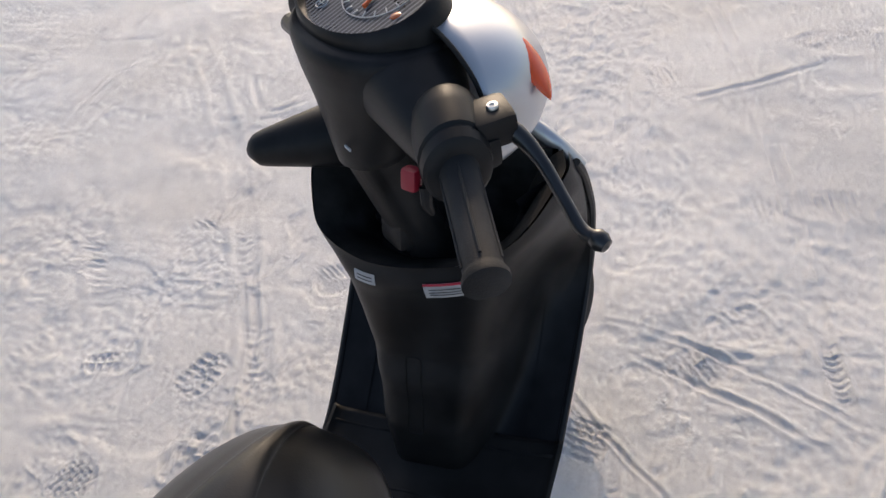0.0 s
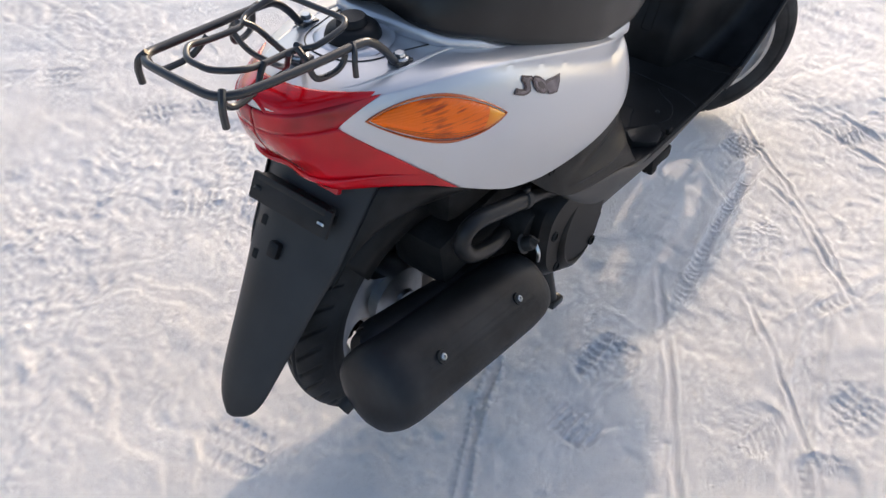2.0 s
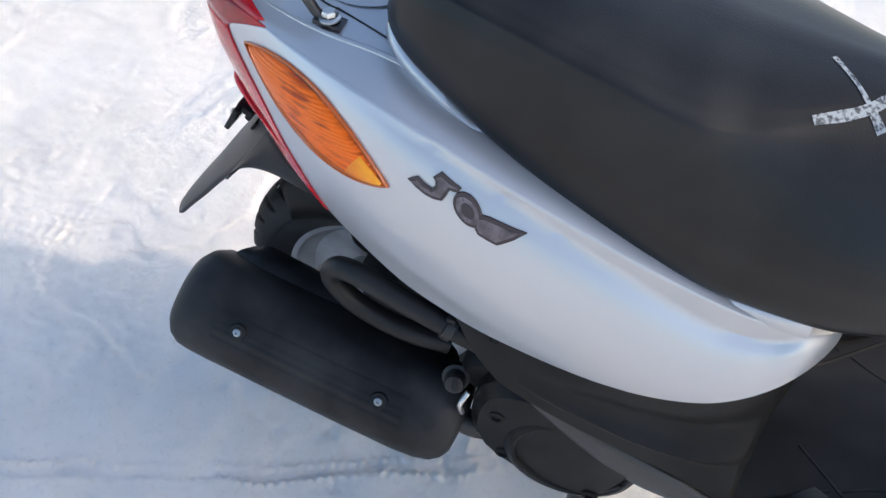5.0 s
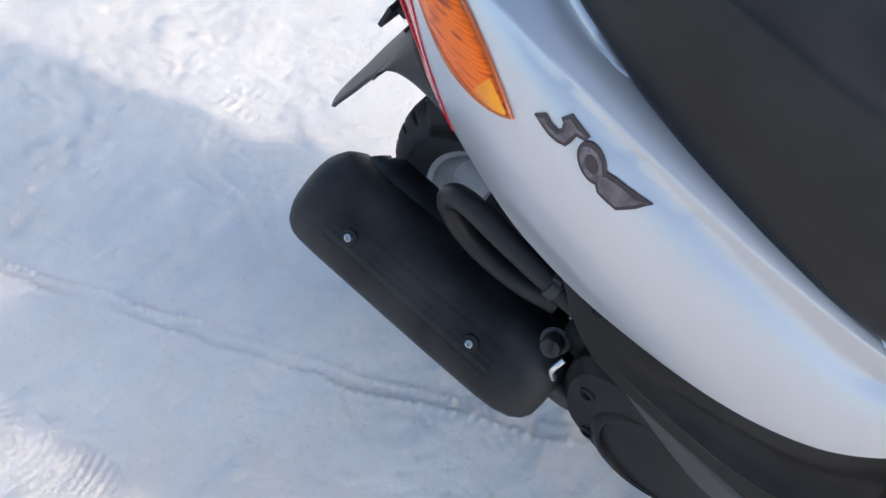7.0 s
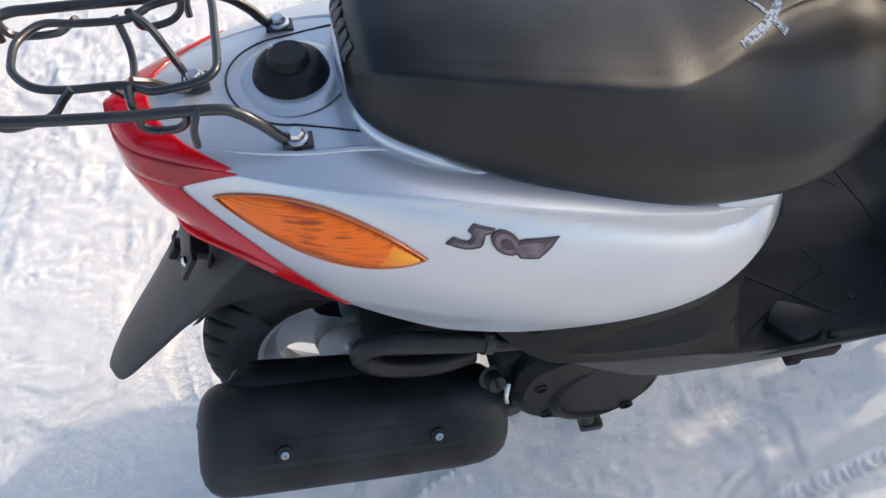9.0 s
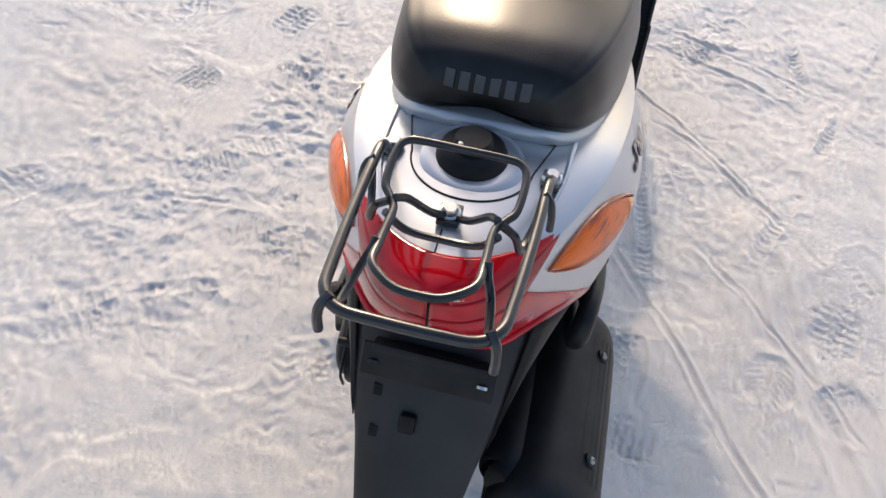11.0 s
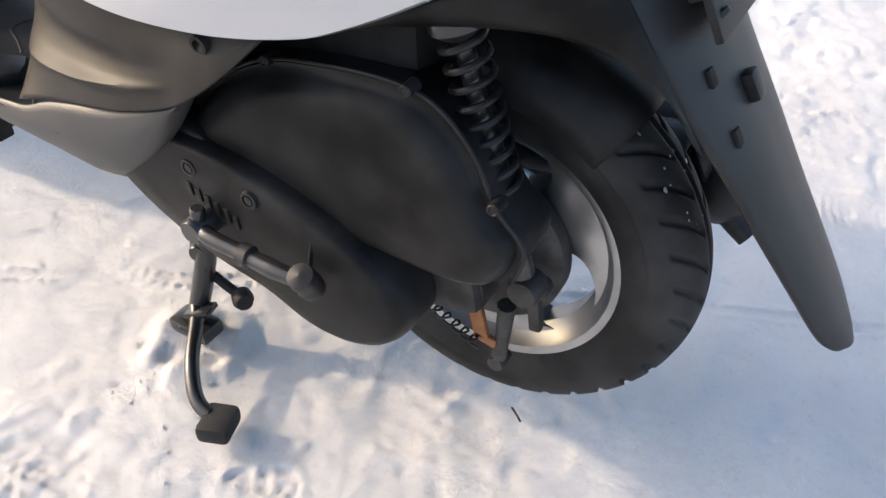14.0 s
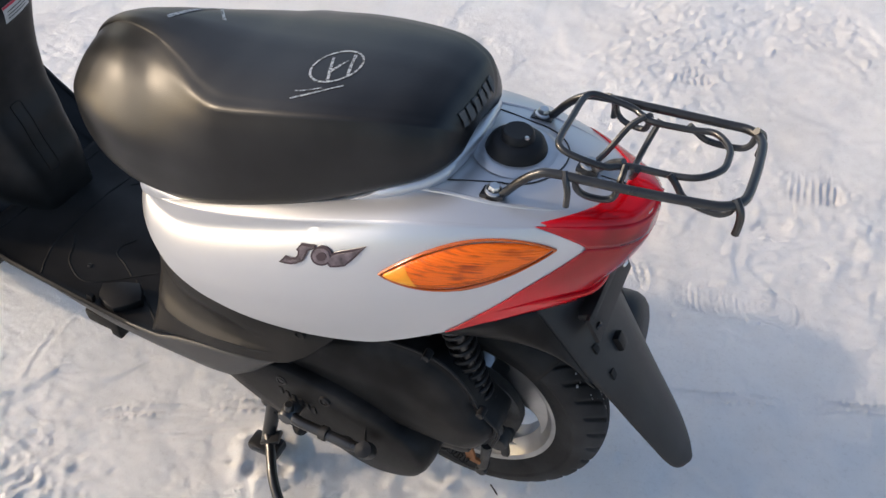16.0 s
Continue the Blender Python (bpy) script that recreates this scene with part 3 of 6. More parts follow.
def build_ground():
    xs = np.r_[np.arange(-4.2, -1.7, 0.05), np.arange(-1.7, -0.80, 0.011), np.arange(-0.80, 1.55, 0.0036), np.arange(1.55, 3.3, 0.0085), np.arange(3.3, 6.0, 0.05)]
    ys = np.r_[np.arange(-4.6, -2.1, 0.05), np.arange(-2.1, -0.85, 0.009), np.arange(-0.85, 0.95, 0.0036), np.arange(0.95, 2.2, 0.009), np.arange(2.2, 4.8, 0.05)]
    gx, gy = np.meshgrid(xs, ys, indexing="ij")
    edge = np.clip(np.minimum.reduce([gx - xs[0], xs[-1] - gx, gy - ys[0], ys[-1] - gy]) / 1.2, 0, 1)
    gz = snow_height(gx.ravel().copy(), gy.ravel().copy()).reshape(gx.shape) * edge
    # beyond the fine sheet: ever wider rings out to the horizon
    out = np.array([0.5, 1.5, 4, 12, 40, 150, 600, 2500.0])
    nx, ny = len(xs), len(ys)
    verts = np.stack([gx, gy, gz], -1).reshape(-1, 3).tolist()
    i, j = np.meshgrid(np.arange(nx - 1), np.arange(ny - 1), indexing="ij")
    a = (i * ny + j).ravel()
    faces = np.stack([a, a + ny, a + ny + 1, a + 1], -1).tolist()
    border = [(k, 0) for k in range(nx)] + [(nx - 1, k) for k in range(1, ny)] + [(k, ny - 1) for k in range(nx - 2, -1, -1)] + [(0, k) for k in range(ny - 2, 0, -1)]
    prev = [p * ny + q for p, q in border]
    mid = np.array([(xs[0] + xs[-1]) / 2, (ys[0] + ys[-1]) / 2])
    for r in out:
        ring = []
        for p, q in border:
            d = np.array([xs[p], ys[q]]) - mid
            w = mid + d * (1 + r / np.abs(d).max())
            ring.append(len(verts))
            verts.append([w[0], w[1], 0.0])
        n = len(ring)
        faces += [[prev[k], ring[k], ring[(k + 1) % n], prev[(k + 1) % n]] for k in range(n)]
        prev = ring
    me = bpy.data.meshes.new("ground")
    me.from_pydata(verts, [], faces)
    me.materials.append(SNOW)
    me.shade_smooth()
    ob = new("ground", me)
    return tagged(ob, "trampled packed snow with boot prints and wheel ruts", "snow", kind="structure")


ground = build_ground()


def build_crumbs():
    """Loose crumbs of snow lying about, one joined scatter."""
    rng = np.random.RandomState(5)
    base = np.array([(0, 0, 1), (0.9, 0, 0.3), (0.28, 0.86, 0.3), (-0.73, 0.53, 0.3), (-0.73, -0.53, 0.3), (0.28, -0.86, 0.3), (0.5, 0.4, -0.5), (-0.5, 0.4, -0.5), (0, -0.6, -0.5)])
    tris = [(0, 1, 2), (0, 2, 3), (0, 3, 4), (0, 4, 5), (0, 5, 1), (1, 6, 2), (2, 6, 7), (2, 7, 3), (3, 7, 4), (4, 7, 8), (4, 8, 5), (5, 8, 1), (1, 8, 6)]
    n = 9000
    x, y = rng.uniform(-1.0, 2.4, n), rng.uniform(-1.4, 1.5, n)
    keep = rng.rand(n) < np.clip(value_noise(x, y, 0.33, 31) * 2.4 + 0.42, 0.08, 1)
    px = np.array([q[0] for q in PRINTS])
    py = np.array([q[1] for q in PRINTS])
    which = rng.randint(0, len(px), 1600)
    way = rng.uniform(0, 6.28, 1600)
    x = np.r_[x[keep], px[which] + rng.uniform(0.05, 0.15, 1600) * np.cos(way), 0.325 + rng.normal(0, 0.05, 160)]
    y = np.r_[y[keep], py[which] + rng.uniform(0.05, 0.15, 1600) * np.sin(way), 0.14 + rng.normal(0, 0.05, 160)]
    z = snow_height(x.copy(), y.copy())
    size = 0.0010 + 0.0018 * rng.rand(len(x)) ** 4
    verts, faces = [], []
    for k in range(len(x)):
        a = rng.uniform(0, 6.28)
        shape = base * rng.uniform(0.6, 1.3, (9, 1)) * size[k] * (1.2, 1.0, 0.75)
        c, s = math.cos(a), math.sin(a)
        at = len(verts)
        verts += [(x[k] + p * c - q * s, y[k] + p * s + q * c, z[k] + r + 0.2 * size[k]) for p, q, r in shape]
        faces += [(at + i, at + j, at + m) for i, j, m in tris]
    me = bpy.data.meshes.new("snow_crumbs")
    me.from_pydata(verts, [], faces)
    me.materials.append(SNOW)
    me.shade_smooth()
    ob = new("snow_crumbs", me)
    return tagged(ob, "loose white crumbs of snow scattered over the ground", "snow", kind="stuff")


snow_crumbs = build_crumbs()

# ---------------------------------------------------------------- scooter
scooter = new("scooter")
tagged(scooter, "silver and black motor scooter standing on its centre stand in snow", "scooter")

# ---- tail cover: one smooth surface, cut into silver panels and lenses
OUTLINE = [(-0.178, 0.0), (-0.174, 0.030), (-0.158, 0.058), (-0.125, 0.083), (-0.090, 0.104), (-0.050, 0.126), (0.0, 0.147), (0.07, 0.168), (0.14, 0.179),
           (0.21, 0.184), (0.29, 0.182), (0.36, 0.174), (0.41, 0.161), (0.450, 0.141), (0.475, 0.113), (0.482, 0.080)]
CREST = [(-0.18, 0.676), (-0.10, 0.677), (-0.05, 0.676), (0.0, 0.674), (0.05, 0.668), (0.10, 0.655), (0.20, 0.624), (0.30, 0.590), (0.40, 0.557), (0.482, 0.531)]
LOWER = [(-0.18, 0.560), (-0.12, 0.558), (-0.05, 0.545), (0.0, 0.523), (0.05, 0.494), (0.10, 0.470), (0.18, 0.452), (0.26, 0.447), (0.32, 0.449), (0.38, 0.460),
         (0.42, 0.475), (0.455, 0.499), (0.482, 0.524)]
WAIST = [(-0.02, 0.74), (0.0, 0.82), (0.015, 0.885), (0.035, 0.935), (0.06, 0.972), (0.10, 1.0), (0.14, 0.985), (0.17, 0.955), (0.24, 0.90)]
STRIP = [(0.02, 0.0), (0.08, 0.004), (0.16, 0.012), (0.28, 0.022), (0.37, 0.029), (0.42, 0.020), (0.45, 0.004), (0.482, 0.0)]
TUCK = [(0.49, 0.105), (0.52, 0.088), (0.56, 0.056), (0.59, 0.033), (0.62, 0.010), (0.65, 0.0), (0.67, 0.0), (0.69, 0.012), (0.70, 0.02)]
outline_fine = smooth_line([(x, y, 0) for x, y in OUTLINE], 400)
outline_x = np.maximum.accumulate(np.array([p.x for p in outline_fine]) + np.arange(400) * 1e-9)
outline_y = np.array([p.y for p in outline_fine])


def tail(t, z, lift=0.0):
    """The left side of the tail cover: t runs along the plan outline from the rear (0) to the front (1), z is the height."""
    k = t * 399
    x, y = float(np.interp(k, np.arange(400), outline_x)), float(np.interp(k, np.arange(400), outline_y))
    top, low = spl(CREST, x), spl(LOWER, x)
    d, strip = top - z, spl(STRIP, x)
    if d > 0 and strip > 0.0005:
        d = max(0.0, (d - strip) * (top - low) / (top - low - strip))
    y = (y + lift) * spl(WAIST, d)
    x += spl(TUCK, z) * max(0.0, 1 - t / 0.42) ** 1.5 - lift * max(0.0, 1 - t / 0.3)
    return Vector((x, y, z))


def t_at(x):
    return float(np.interp(x, outline_x, np.arange(400))) / 399


def crest(t):
    return spl(CREST, float(np.interp(t * 399, np.arange(400), outline_x)))


def lower(t):
    return spl(LOWER, float(np.interp(t * 399, np.arange(400), outline_x)))


T_NOSE, T_FORK, T_LOW, T_END = t_at(-0.125), t_at(-0.072), t_at(0.0), 1.0
NOSE_Z = 0.652


def lens_cut(t):
    """Height of the border between the silver and the lower prong of the rear lens."""
    return spl([(T_NOSE, NOSE_Z), (t_at(-0.10), 0.622), (t_at(-0.06), 0.579), (t_at(-0.03), 0.551), (T_LOW, 0.524)], t)


def prong(t):
    """Height of the border between the silver and the upper prong."""
    u = min(max((t - T_NOSE) / (T_FORK - T_NOSE), 0), 1)
    return NOSE_Z + (crest(T_FORK) - NOSE_Z) * u ** 0.75


def side_panel(up=0.0):
    """The silver side, between crest (or upper prong) and lower rim (or lower prong)."""
    ts = np.r_[np.linspace(T_NOSE, T_FORK, 12), np.linspace(T_FORK, T_LOW, 14)[1:], np.linspace(T_LOW, T_END, 60)[1:]]

    def f(t, s):
        top = prong(t) if t < T_FORK else crest(t)
        bot = lens_cut(t) if t < T_LOW else lower(t) + up * min(1.0, (t - T_LOW) / 0.15, (T_END - t) / 0.15)
        return tail(t, top + (bot - top) * s)

    skin = grid(f, ts, np.linspace(0, 1, 30))
    # rolled lower rim
    rim = grid(lambda t, s: tail(t, lower(t) + up * min(1.0, (t - T_LOW) / 0.15, (T_END - t) / 0.15) - 0.004 * math.sin(s * 1.57)) - Vector((0, 0.014 * s, 0)), np.linspace(T_LOW, T_END, 60), np.linspace(0, 1, 5))
    return joined(skin, rim)


for sgn in (1, -1):
    turn_over = (lambda g: g) if sgn > 0 else mirrored
    panel = part("side_panel", turn_over(side_panel(0.007 if sgn > 0 else 0.0)), SILVER, scooter, "metallic silver painted plastic side panel", thick=0.003)

    # badge: three joined slanted shapes, a hook, a ring and a leaf, smoky faces in a plum edge
    def on_panel(a, b, h, sgn=sgn):
        x = 0.091 + a * 0.107
        z = (0.6233 - 0.031 * a if sgn < 0 else 0.6255 - 0.046 * a) + b * 0.0235
        q = tail(t_at(x), z, 0.0012 + h)
        return Vector((q.x, sgn * q.y, q.z))

    ringed = [(0.515 + 0.128 * math.cos(w), 0.04 + 0.47 * math.sin(w) - 0.10 * math.cos(w)) for w in np.linspace(0, 2 * math.pi, 29)[:-1]]
    spot = [(0.520 + 0.060 * math.cos(w), 0.04 + 0.20 * math.sin(w) - 0.05 * math.cos(w)) for w in np.linspace(0, 2 * math.pi, 19)[:-1]]
    hook = [(0.0, -0.14), (0.04, 0.02), (0.076, 0.16), (0.14, 0.06), (0.20, 0.04), (0.225, 0.18), (0.222, 0.34), (0.195, 0.42), (0.25, 0.70), (0.34, 0.62), (0.43, 0.56), (0.41, 0.38), (0.345, 0.32), (0.325, 0.05), (0.30, -0.16), (0.23, -0.27), (0.155, -0.30), (0.08, -0.24)]
    leaf = [(0.575, -0.12), (0.595, 0.04), (0.63, 0.14), (0.70, 0.20), (0.78, 0.22), (0.89, 0.25), (1.0, 0.29), (0.955, 0.10), (0.92, -0.08), (0.86, -0.32), (0.80, -0.56), (0.71, -0.58), (0.63, -0.56), (0.59, -0.36)]
    for level, (shape, dark) in enumerate(((hook, None), (leaf, None), (ringed, spot))):
        flat = [(1 - a, b) for a, b in shape] if sgn > 0 else shape
        part("badge_edge", badge_piece(flat, on_panel, 0.0, 0.0010 + 0.0003 * level), BADGE_DARK, panel, "dark plum badge edge")
        part("badge_face", badge_piece(shrunk(flat, 0.0027, 0.107, 0.0235), on_panel, 0.0006, 0.0016 + 0.0003 * level), BADGE_LIGHT, panel, "smoky silver badge face")
        if dark:
            part("badge_spot", badge_piece([(1 - a, b) for a, b in dark] if sgn > 0 else dark, on_panel, 0.0010, 0.0020 + 0.0003 * level), BADGE_DARK, panel)

    # almond-shaped indicator
    def almond(u, v, lift, grow=0.0):
        x = -0.093 - grow + (0.163 + 2 * grow) * u
        mid = 0.652 - 0.047 * u
        half = (0.0265 + grow) * max(0.0, 1 - abs(2 * u - 1) ** 1.9) ** 0.92
        z = mid + v * half
        p = tail(t_at(x), z, lift * (1 - v * v) ** 0.6 * max(0.0, 1 - abs(2 * u - 1) ** 3) ** 0.6)
        n = Vector((-0.25 * (1 - u), 1, 0.15)).normalized()
        return p + n * 0.0012

    us, vs = np.linspace(0, 1, 40), np.linspace(-1, 1, 17)
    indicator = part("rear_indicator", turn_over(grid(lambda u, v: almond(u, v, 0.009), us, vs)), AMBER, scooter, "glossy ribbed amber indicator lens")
    # an opaque lighter amber paints the brightness of the front facet
    part("lens_facet", turn_over(grid(lambda u, v: almond(0.80 + 0.185 * u + 0.05 * (1 - u) * v, 0.86 * v, 0.009) + Vector((0, 0.0005, 0)), np.linspace(0, 1, 14), np.linspace(-1, 1, 13))), AMBER_BRIGHT, indicator, "front facet of the lens, its brightness put into the colour")
    for v in (-0.62, -0.74, -0.85):
        part("lens_rib", turn_over(tube([almond(u, v, 0.009) for u in np.linspace(0.08, 0.92, 24)], 0.0006, 6, 40)), AMBER_EDGE, indicator)
    loop = [almond(u, 1, 0, 0.003) for u in np.linspace(0, 1, 30)] + [almond(u, -1, 0, 0.003) for u in np.linspace(1, 0, 30)[1:-1]]
    ring = [[p + 0.0022 * (math.cos(a) * Vector((0, 1, 0)) + math.sin(a) * (p - Vector((-0.012, p.y, 0.628))).normalized()) for a in np.linspace(0, 2 * math.pi, 7)[:-1]] for p in loop + loop[:1]]
    part("lens_rim", turn_over(loft(ring, caps=False)), AMBER_EDGE, indicator, "dark amber lens edge")

# ---- rear light: wraps round the tail, with an upper and a lower prong each side
def rear_lens(lift, crown):
    geos = []
    for sgn in (1, -1):
        split = (NOSE_Z - crest(T_NOSE)) / (lower(T_NOSE) - crest(T_NOSE))
        rows = np.linspace(0, split, 6) if crown else np.linspace(split, 1, 20)
        a = grid(lambda t, s: tail(t, crest(t) + (lower(t) - crest(t)) * s, lift), np.linspace(0, T_NOSE, 22), rows)
        b = grid(lambda t, s: tail(t, crest(t) + (prong(t) - crest(t)) * s, lift), np.linspace(T_NOSE, T_FORK, 14), np.linspace(0, 1, 6))
        c = grid(lambda t, s: tail(t, lens_cut(t) + (lower(t) - lens_cut(t)) * s, lift), np.linspace(T_NOSE, T_LOW, 22), np.linspace(0, 1, 20))
        g = joined(a, b if crown else c)
        geos.append(g if sgn > 0 else mirrored(g))
    return joined(*geos)


rear_light = part("rear_light", rear_lens(0.0015, False), RED, scooter, "glossy red wrap-around rear light lens", thick=0.003)
# the crown's deeper red paints in the dark reflections along the upper prong
part("lens_crown", rear_lens(0.0015, True), RED_DARK, rear_light, "upper edge of the lens, dark reflections put into its red", thick=0.003)


def lens_top(v, w):
    """The part of the lens that rolls on to the deck, from the silver's curved rear edge (w = 0) to the rim (w = 1)."""
    y = 0.0895 * v
    front = -0.076 - 0.064 * max(0.0, 1 - v * v) ** 1.05
    rear = float(np.interp(abs(y), REAR_Y, REAR_X)) - 0.0025
    x = front + (min(rear, front - 0.001) - front) * w
    wide = max(0.02, float(np.interp(x, REAR_X, REAR_Y)))
    return Vector((x, y, deck_z(x, min(1.0, abs(y) / wide)) + 0.0020 - 0.003 * w ** 6))


lip = []
for s in np.linspace(-1, 1, 61):
    t = abs(s) * t_at(-0.03)
    p = tail(t, lower(t) + 0.018, 0.004 * (1 - s * s))
    lip.append((p.x, math.copysign(p.y, s) if s else 0.0, p.z))
part("lens_ridge", tube(lip, 0.0035, 8, 90, radii=[0.0002, 0.0025, 0.0038, 0.0040, 0.0038, 0.0025, 0.0002]), RED, rear_light)

# ---- tail deck with the oil filler
def deck_z(x, k):
    return spl(CREST, x) + 0.016 * (1 - k * k) ** 0.8


def deck_pt(t, k):
    p = tail(t, crest(t))
    # towards the front the deck narrows into a channel below the seat
    return Vector((p.x, p.y * k, deck_z(p.x, k)))


deck_geo = grid(lambda t, k: deck_pt(t, k), np.r_[np.linspace(0.0, t_at(0.12), 46), np.linspace(t_at(0.12), T_END, 30)[1:]], np.linspace(-1, 1, 41))
deck = part("tail_deck", deck_geo, SILVER, scooter, "silver painted tail deck")
rear_rim = [tail(t, crest(t)) for t in np.linspace(0.0, t_at(-0.05), 40)]
REAR_Y, REAR_X = [q.y for q in rear_rim], [q.x for q in rear_rim]
part("lens_top", grid(lens_top, np.linspace(-1, 1, 97), 1 - np.linspace(1, 0, 24) ** 2), RED, rear_light, "red lens rolling on to the deck", thick=0.003)
part("rear_seam", tube([(x, 0.006, deck_z(x, 0.08) + 0.0002) for x in np.linspace(-0.112, -0.139, 8)], 0.0008, 6, 16), MATT, deck, "fine joint in the deck")
part("small_reflector", block((-0.116, -0.042, 0.558), (0.008, 0.034, 0.026), (0, 22, 0), 0.25), RED_DARK, rear_light, "small red reflector below the lens")
ring_line = [Vector((-0.012 - 0.060 * math.cos(a), 0.059 * math.sin(a), 0)) for a in np.linspace(-1.5, 1.5, 40)]
ring_line = [Vector((0.060, -0.078, 0)), Vector((0.028, -0.071, 0))] + ring_line + [Vector((0.028, 0.071, 0)), Vector((0.060, 0.078, 0))]
ring_line = [Vector((p.x, p.y, deck_z(p.x, min(1, abs(p.y) / max(0.02, tail(t_at(p.x), spl(CREST, p.x)).y))) + 0.0004)) for p in ring_line]
part("lid_seam", tube(ring_line, 0.0010, 6, 120), MATT, deck, "dark panel seam")
step = grid(lambda u, v: Vector((-0.015 + 0.050 * v * math.cos(u), 0.050 * v * math.sin(u), deck_z(-0.02, 0.2) + 0.0035 - 0.0045 * v**6 + 0.0012 * math.exp(-((v - 0.86) / 0.05) ** 2))), np.linspace(0, 2 * math.pi, 49), np.linspace(0.1, 1, 12))
part("filler_dish", step, SILVER, deck)
for sgn in (1, -1):
    edge_line = [Vector((x, sgn * y, 0)) for x, y in ((0.062, 0.092), (0.03, 0.090), (-0.01, 0.088), (-0.05, 0.080), (-0.09, 0.066), (-0.125, 0.046))]
    edge_line = [Vector((q.x, q.y, deck_z(q.x, min(1, abs(q.y) / max(0.02, tail(t_at(q.x), spl(CREST, q.x)).y))) - 0.0016)) for q in edge_line]
    part("deck_ridge", tube(edge_line, 0.0034, 8, 60, radii=[0.0034, 0.0036, 0.0034, 0.0030, 0.0020, 0.0006]), SILVER, deck)
cap = part("filler_cap", lathe([(0.0001, 0.031), (0.016, 0.031), (0.018, 0.029), (0.019, 0.022), (0.026, 0.021), (0.031, 0.017), (0.034, 0.010), (0.036, 0.003), (0.0365, -0.004)],
                               (-0.014, 0.001, 0.686), (0, 0, 1), 56), PLASTIC, scooter, "round black rubber filler cap")
part("cap_dot", lathe([(0.0001, 0.0015), (0.0022, 0.001), (0.0026, -0.001)], (-0.0275, 0.011, 0.7175), (0, 0, 1), 12), CHROME, cap, "small bright dot")
part("cap_tab", block((-0.046, 0.006, 0.685), (0.012, 0.006, 0.004)), PLASTIC, cap)

# ---- seat
SEAT = [  # x, half width, bottom, top, half width of the flat top, its rim
    (0.030, 0.060, 0.704, 0.729, 0.042, 0.723), (0.036, 0.077, 0.698, 0.744, 0.057, 0.737), (0.055, 0.095, 0.688, 0.761, 0.077, 0.752), (0.09, 0.111, 0.675, 0.767, 0.093, 0.757),
    (0.14, 0.122, 0.650, 0.764, 0.105, 0.753), (0.22, 0.134, 0.614, 0.754, 0.116, 0.741), (0.29, 0.139, 0.588, 0.745, 0.119, 0.727), (0.335, 0.140, 0.576, 0.740, 0.104, 0.722),
    (0.39, 0.137, 0.567, 0.737, 0.072, 0.724), (0.44, 0.134, 0.565, 0.734, 0.047, 0.724), (0.49, 0.125, 0.570, 0.727, 0.029, 0.719), (0.535, 0.108, 0.580, 0.713, 0.017, 0.706),
    (0.570, 0.086, 0.592, 0.691, 0.011, 0.685), (0.592, 0.060, 0.604, 0.667, 0.008, 0.661), (0.603, 0.030, 0.618, 0.642, 0.006, 0.639)]


def seat_ring(x):
    w, zb, zt, wt, zc = spl(SEAT, x)
    h, o = zc - zb, w - wt
    half = [(0, zb + 0.012), (w * 0.7, zb + 0.008), (w - 0.010, zb + 0.001), (w - 0.001, zb + 0.007), (w, zb + 0.25 * h), (w - 0.05 * o, zb + 0.48 * h),
            (wt + 0.58 * o, zb + 0.76 * h), (wt + 0.26 * o, zb + 0.905 * h), (wt + 0.06 * o, zb + 0.968 * h), (wt * 0.93 - 0.002, zc + 0.02 * (zt - zc)), (wt * 0.80, zc + 0.28 * (zt - zc)), (wt * 0.5, zc + 0.72 * (zt - zc)), (0, zt)]
    left = smooth_line([(x, y, z) for y, z in half], 46)
    return left + [Vector((p.x, -p.y, p.z)) for p in reversed(left[1:-1])]


seat_x = np.r_[np.linspace(0.030, 0.06, 9), np.linspace(0.06, 0.56, 52)[1:], np.linspace(0.56, 0.603, 12)[1:]]
seat = part("seat", loft([seat_ring(x) for x in seat_x]), VINYL, scooter, "black grained vinyl seat with chalk marks", sharp=60)


def seat_rim():
    """A thin rolled strip that follows the seat's lower edge right round the back."""
    line = []
    for x in np.r_[np.linspace(0.44, 0.06, 40), np.linspace(0.06, 0.034, 8)[1:]]:
        w, zb = spl(SEAT, x)[0], spl(SEAT, x)[1]
        line.append(Vector((x, w - 0.004, zb - 0.003)))
    end = line[-1]
    back = [Vector((end.x - 0.006 * (1 - v * v), end.y * v, end.z)) for v in np.linspace(1, -1, 20)[1:-1]]
    path = line + back + [Vector((q.x, -q.y, q.z)) for q in reversed(line)]
    rings = []
    for i, q in enumerate(path):
        t = path[min(i + 1, len(path) - 1)] - path[max(i - 1, 0)]
        out = Vector((t.y, -t.x, 0)).normalized() * -1
        if out.dot(Vector((q.x - 0.25, q.y, 0))) < 0:
            out = -out
        k = min(1.0, i / 8, (len(path) - 1 - i) / 8)
        rings.append([q + out * a * (0.3 + 0.7 * k) + Vector((0, 0, b)) for a, b in ((-0.030, 0.006), (-0.004, 0.005), (0.002, 0.001), (0.003, -0.006), (0.0, -0.013), (-0.030, -0.013))])
    return loft(rings)


part("seat_rim", seat_rim(), SILVER, scooter, "silver plastic rim below the seat", sharp=50)


def seat_top(x, y):
    ring = [p for p in seat_ring(x)[:46] if p.z > spl(SEAT, x)[1] + 0.03]
    ys, zs = [p.y for p in ring][::-1], [p.z for p in ring][::-1]
    return float(np.interp(abs(y), ys, zs))


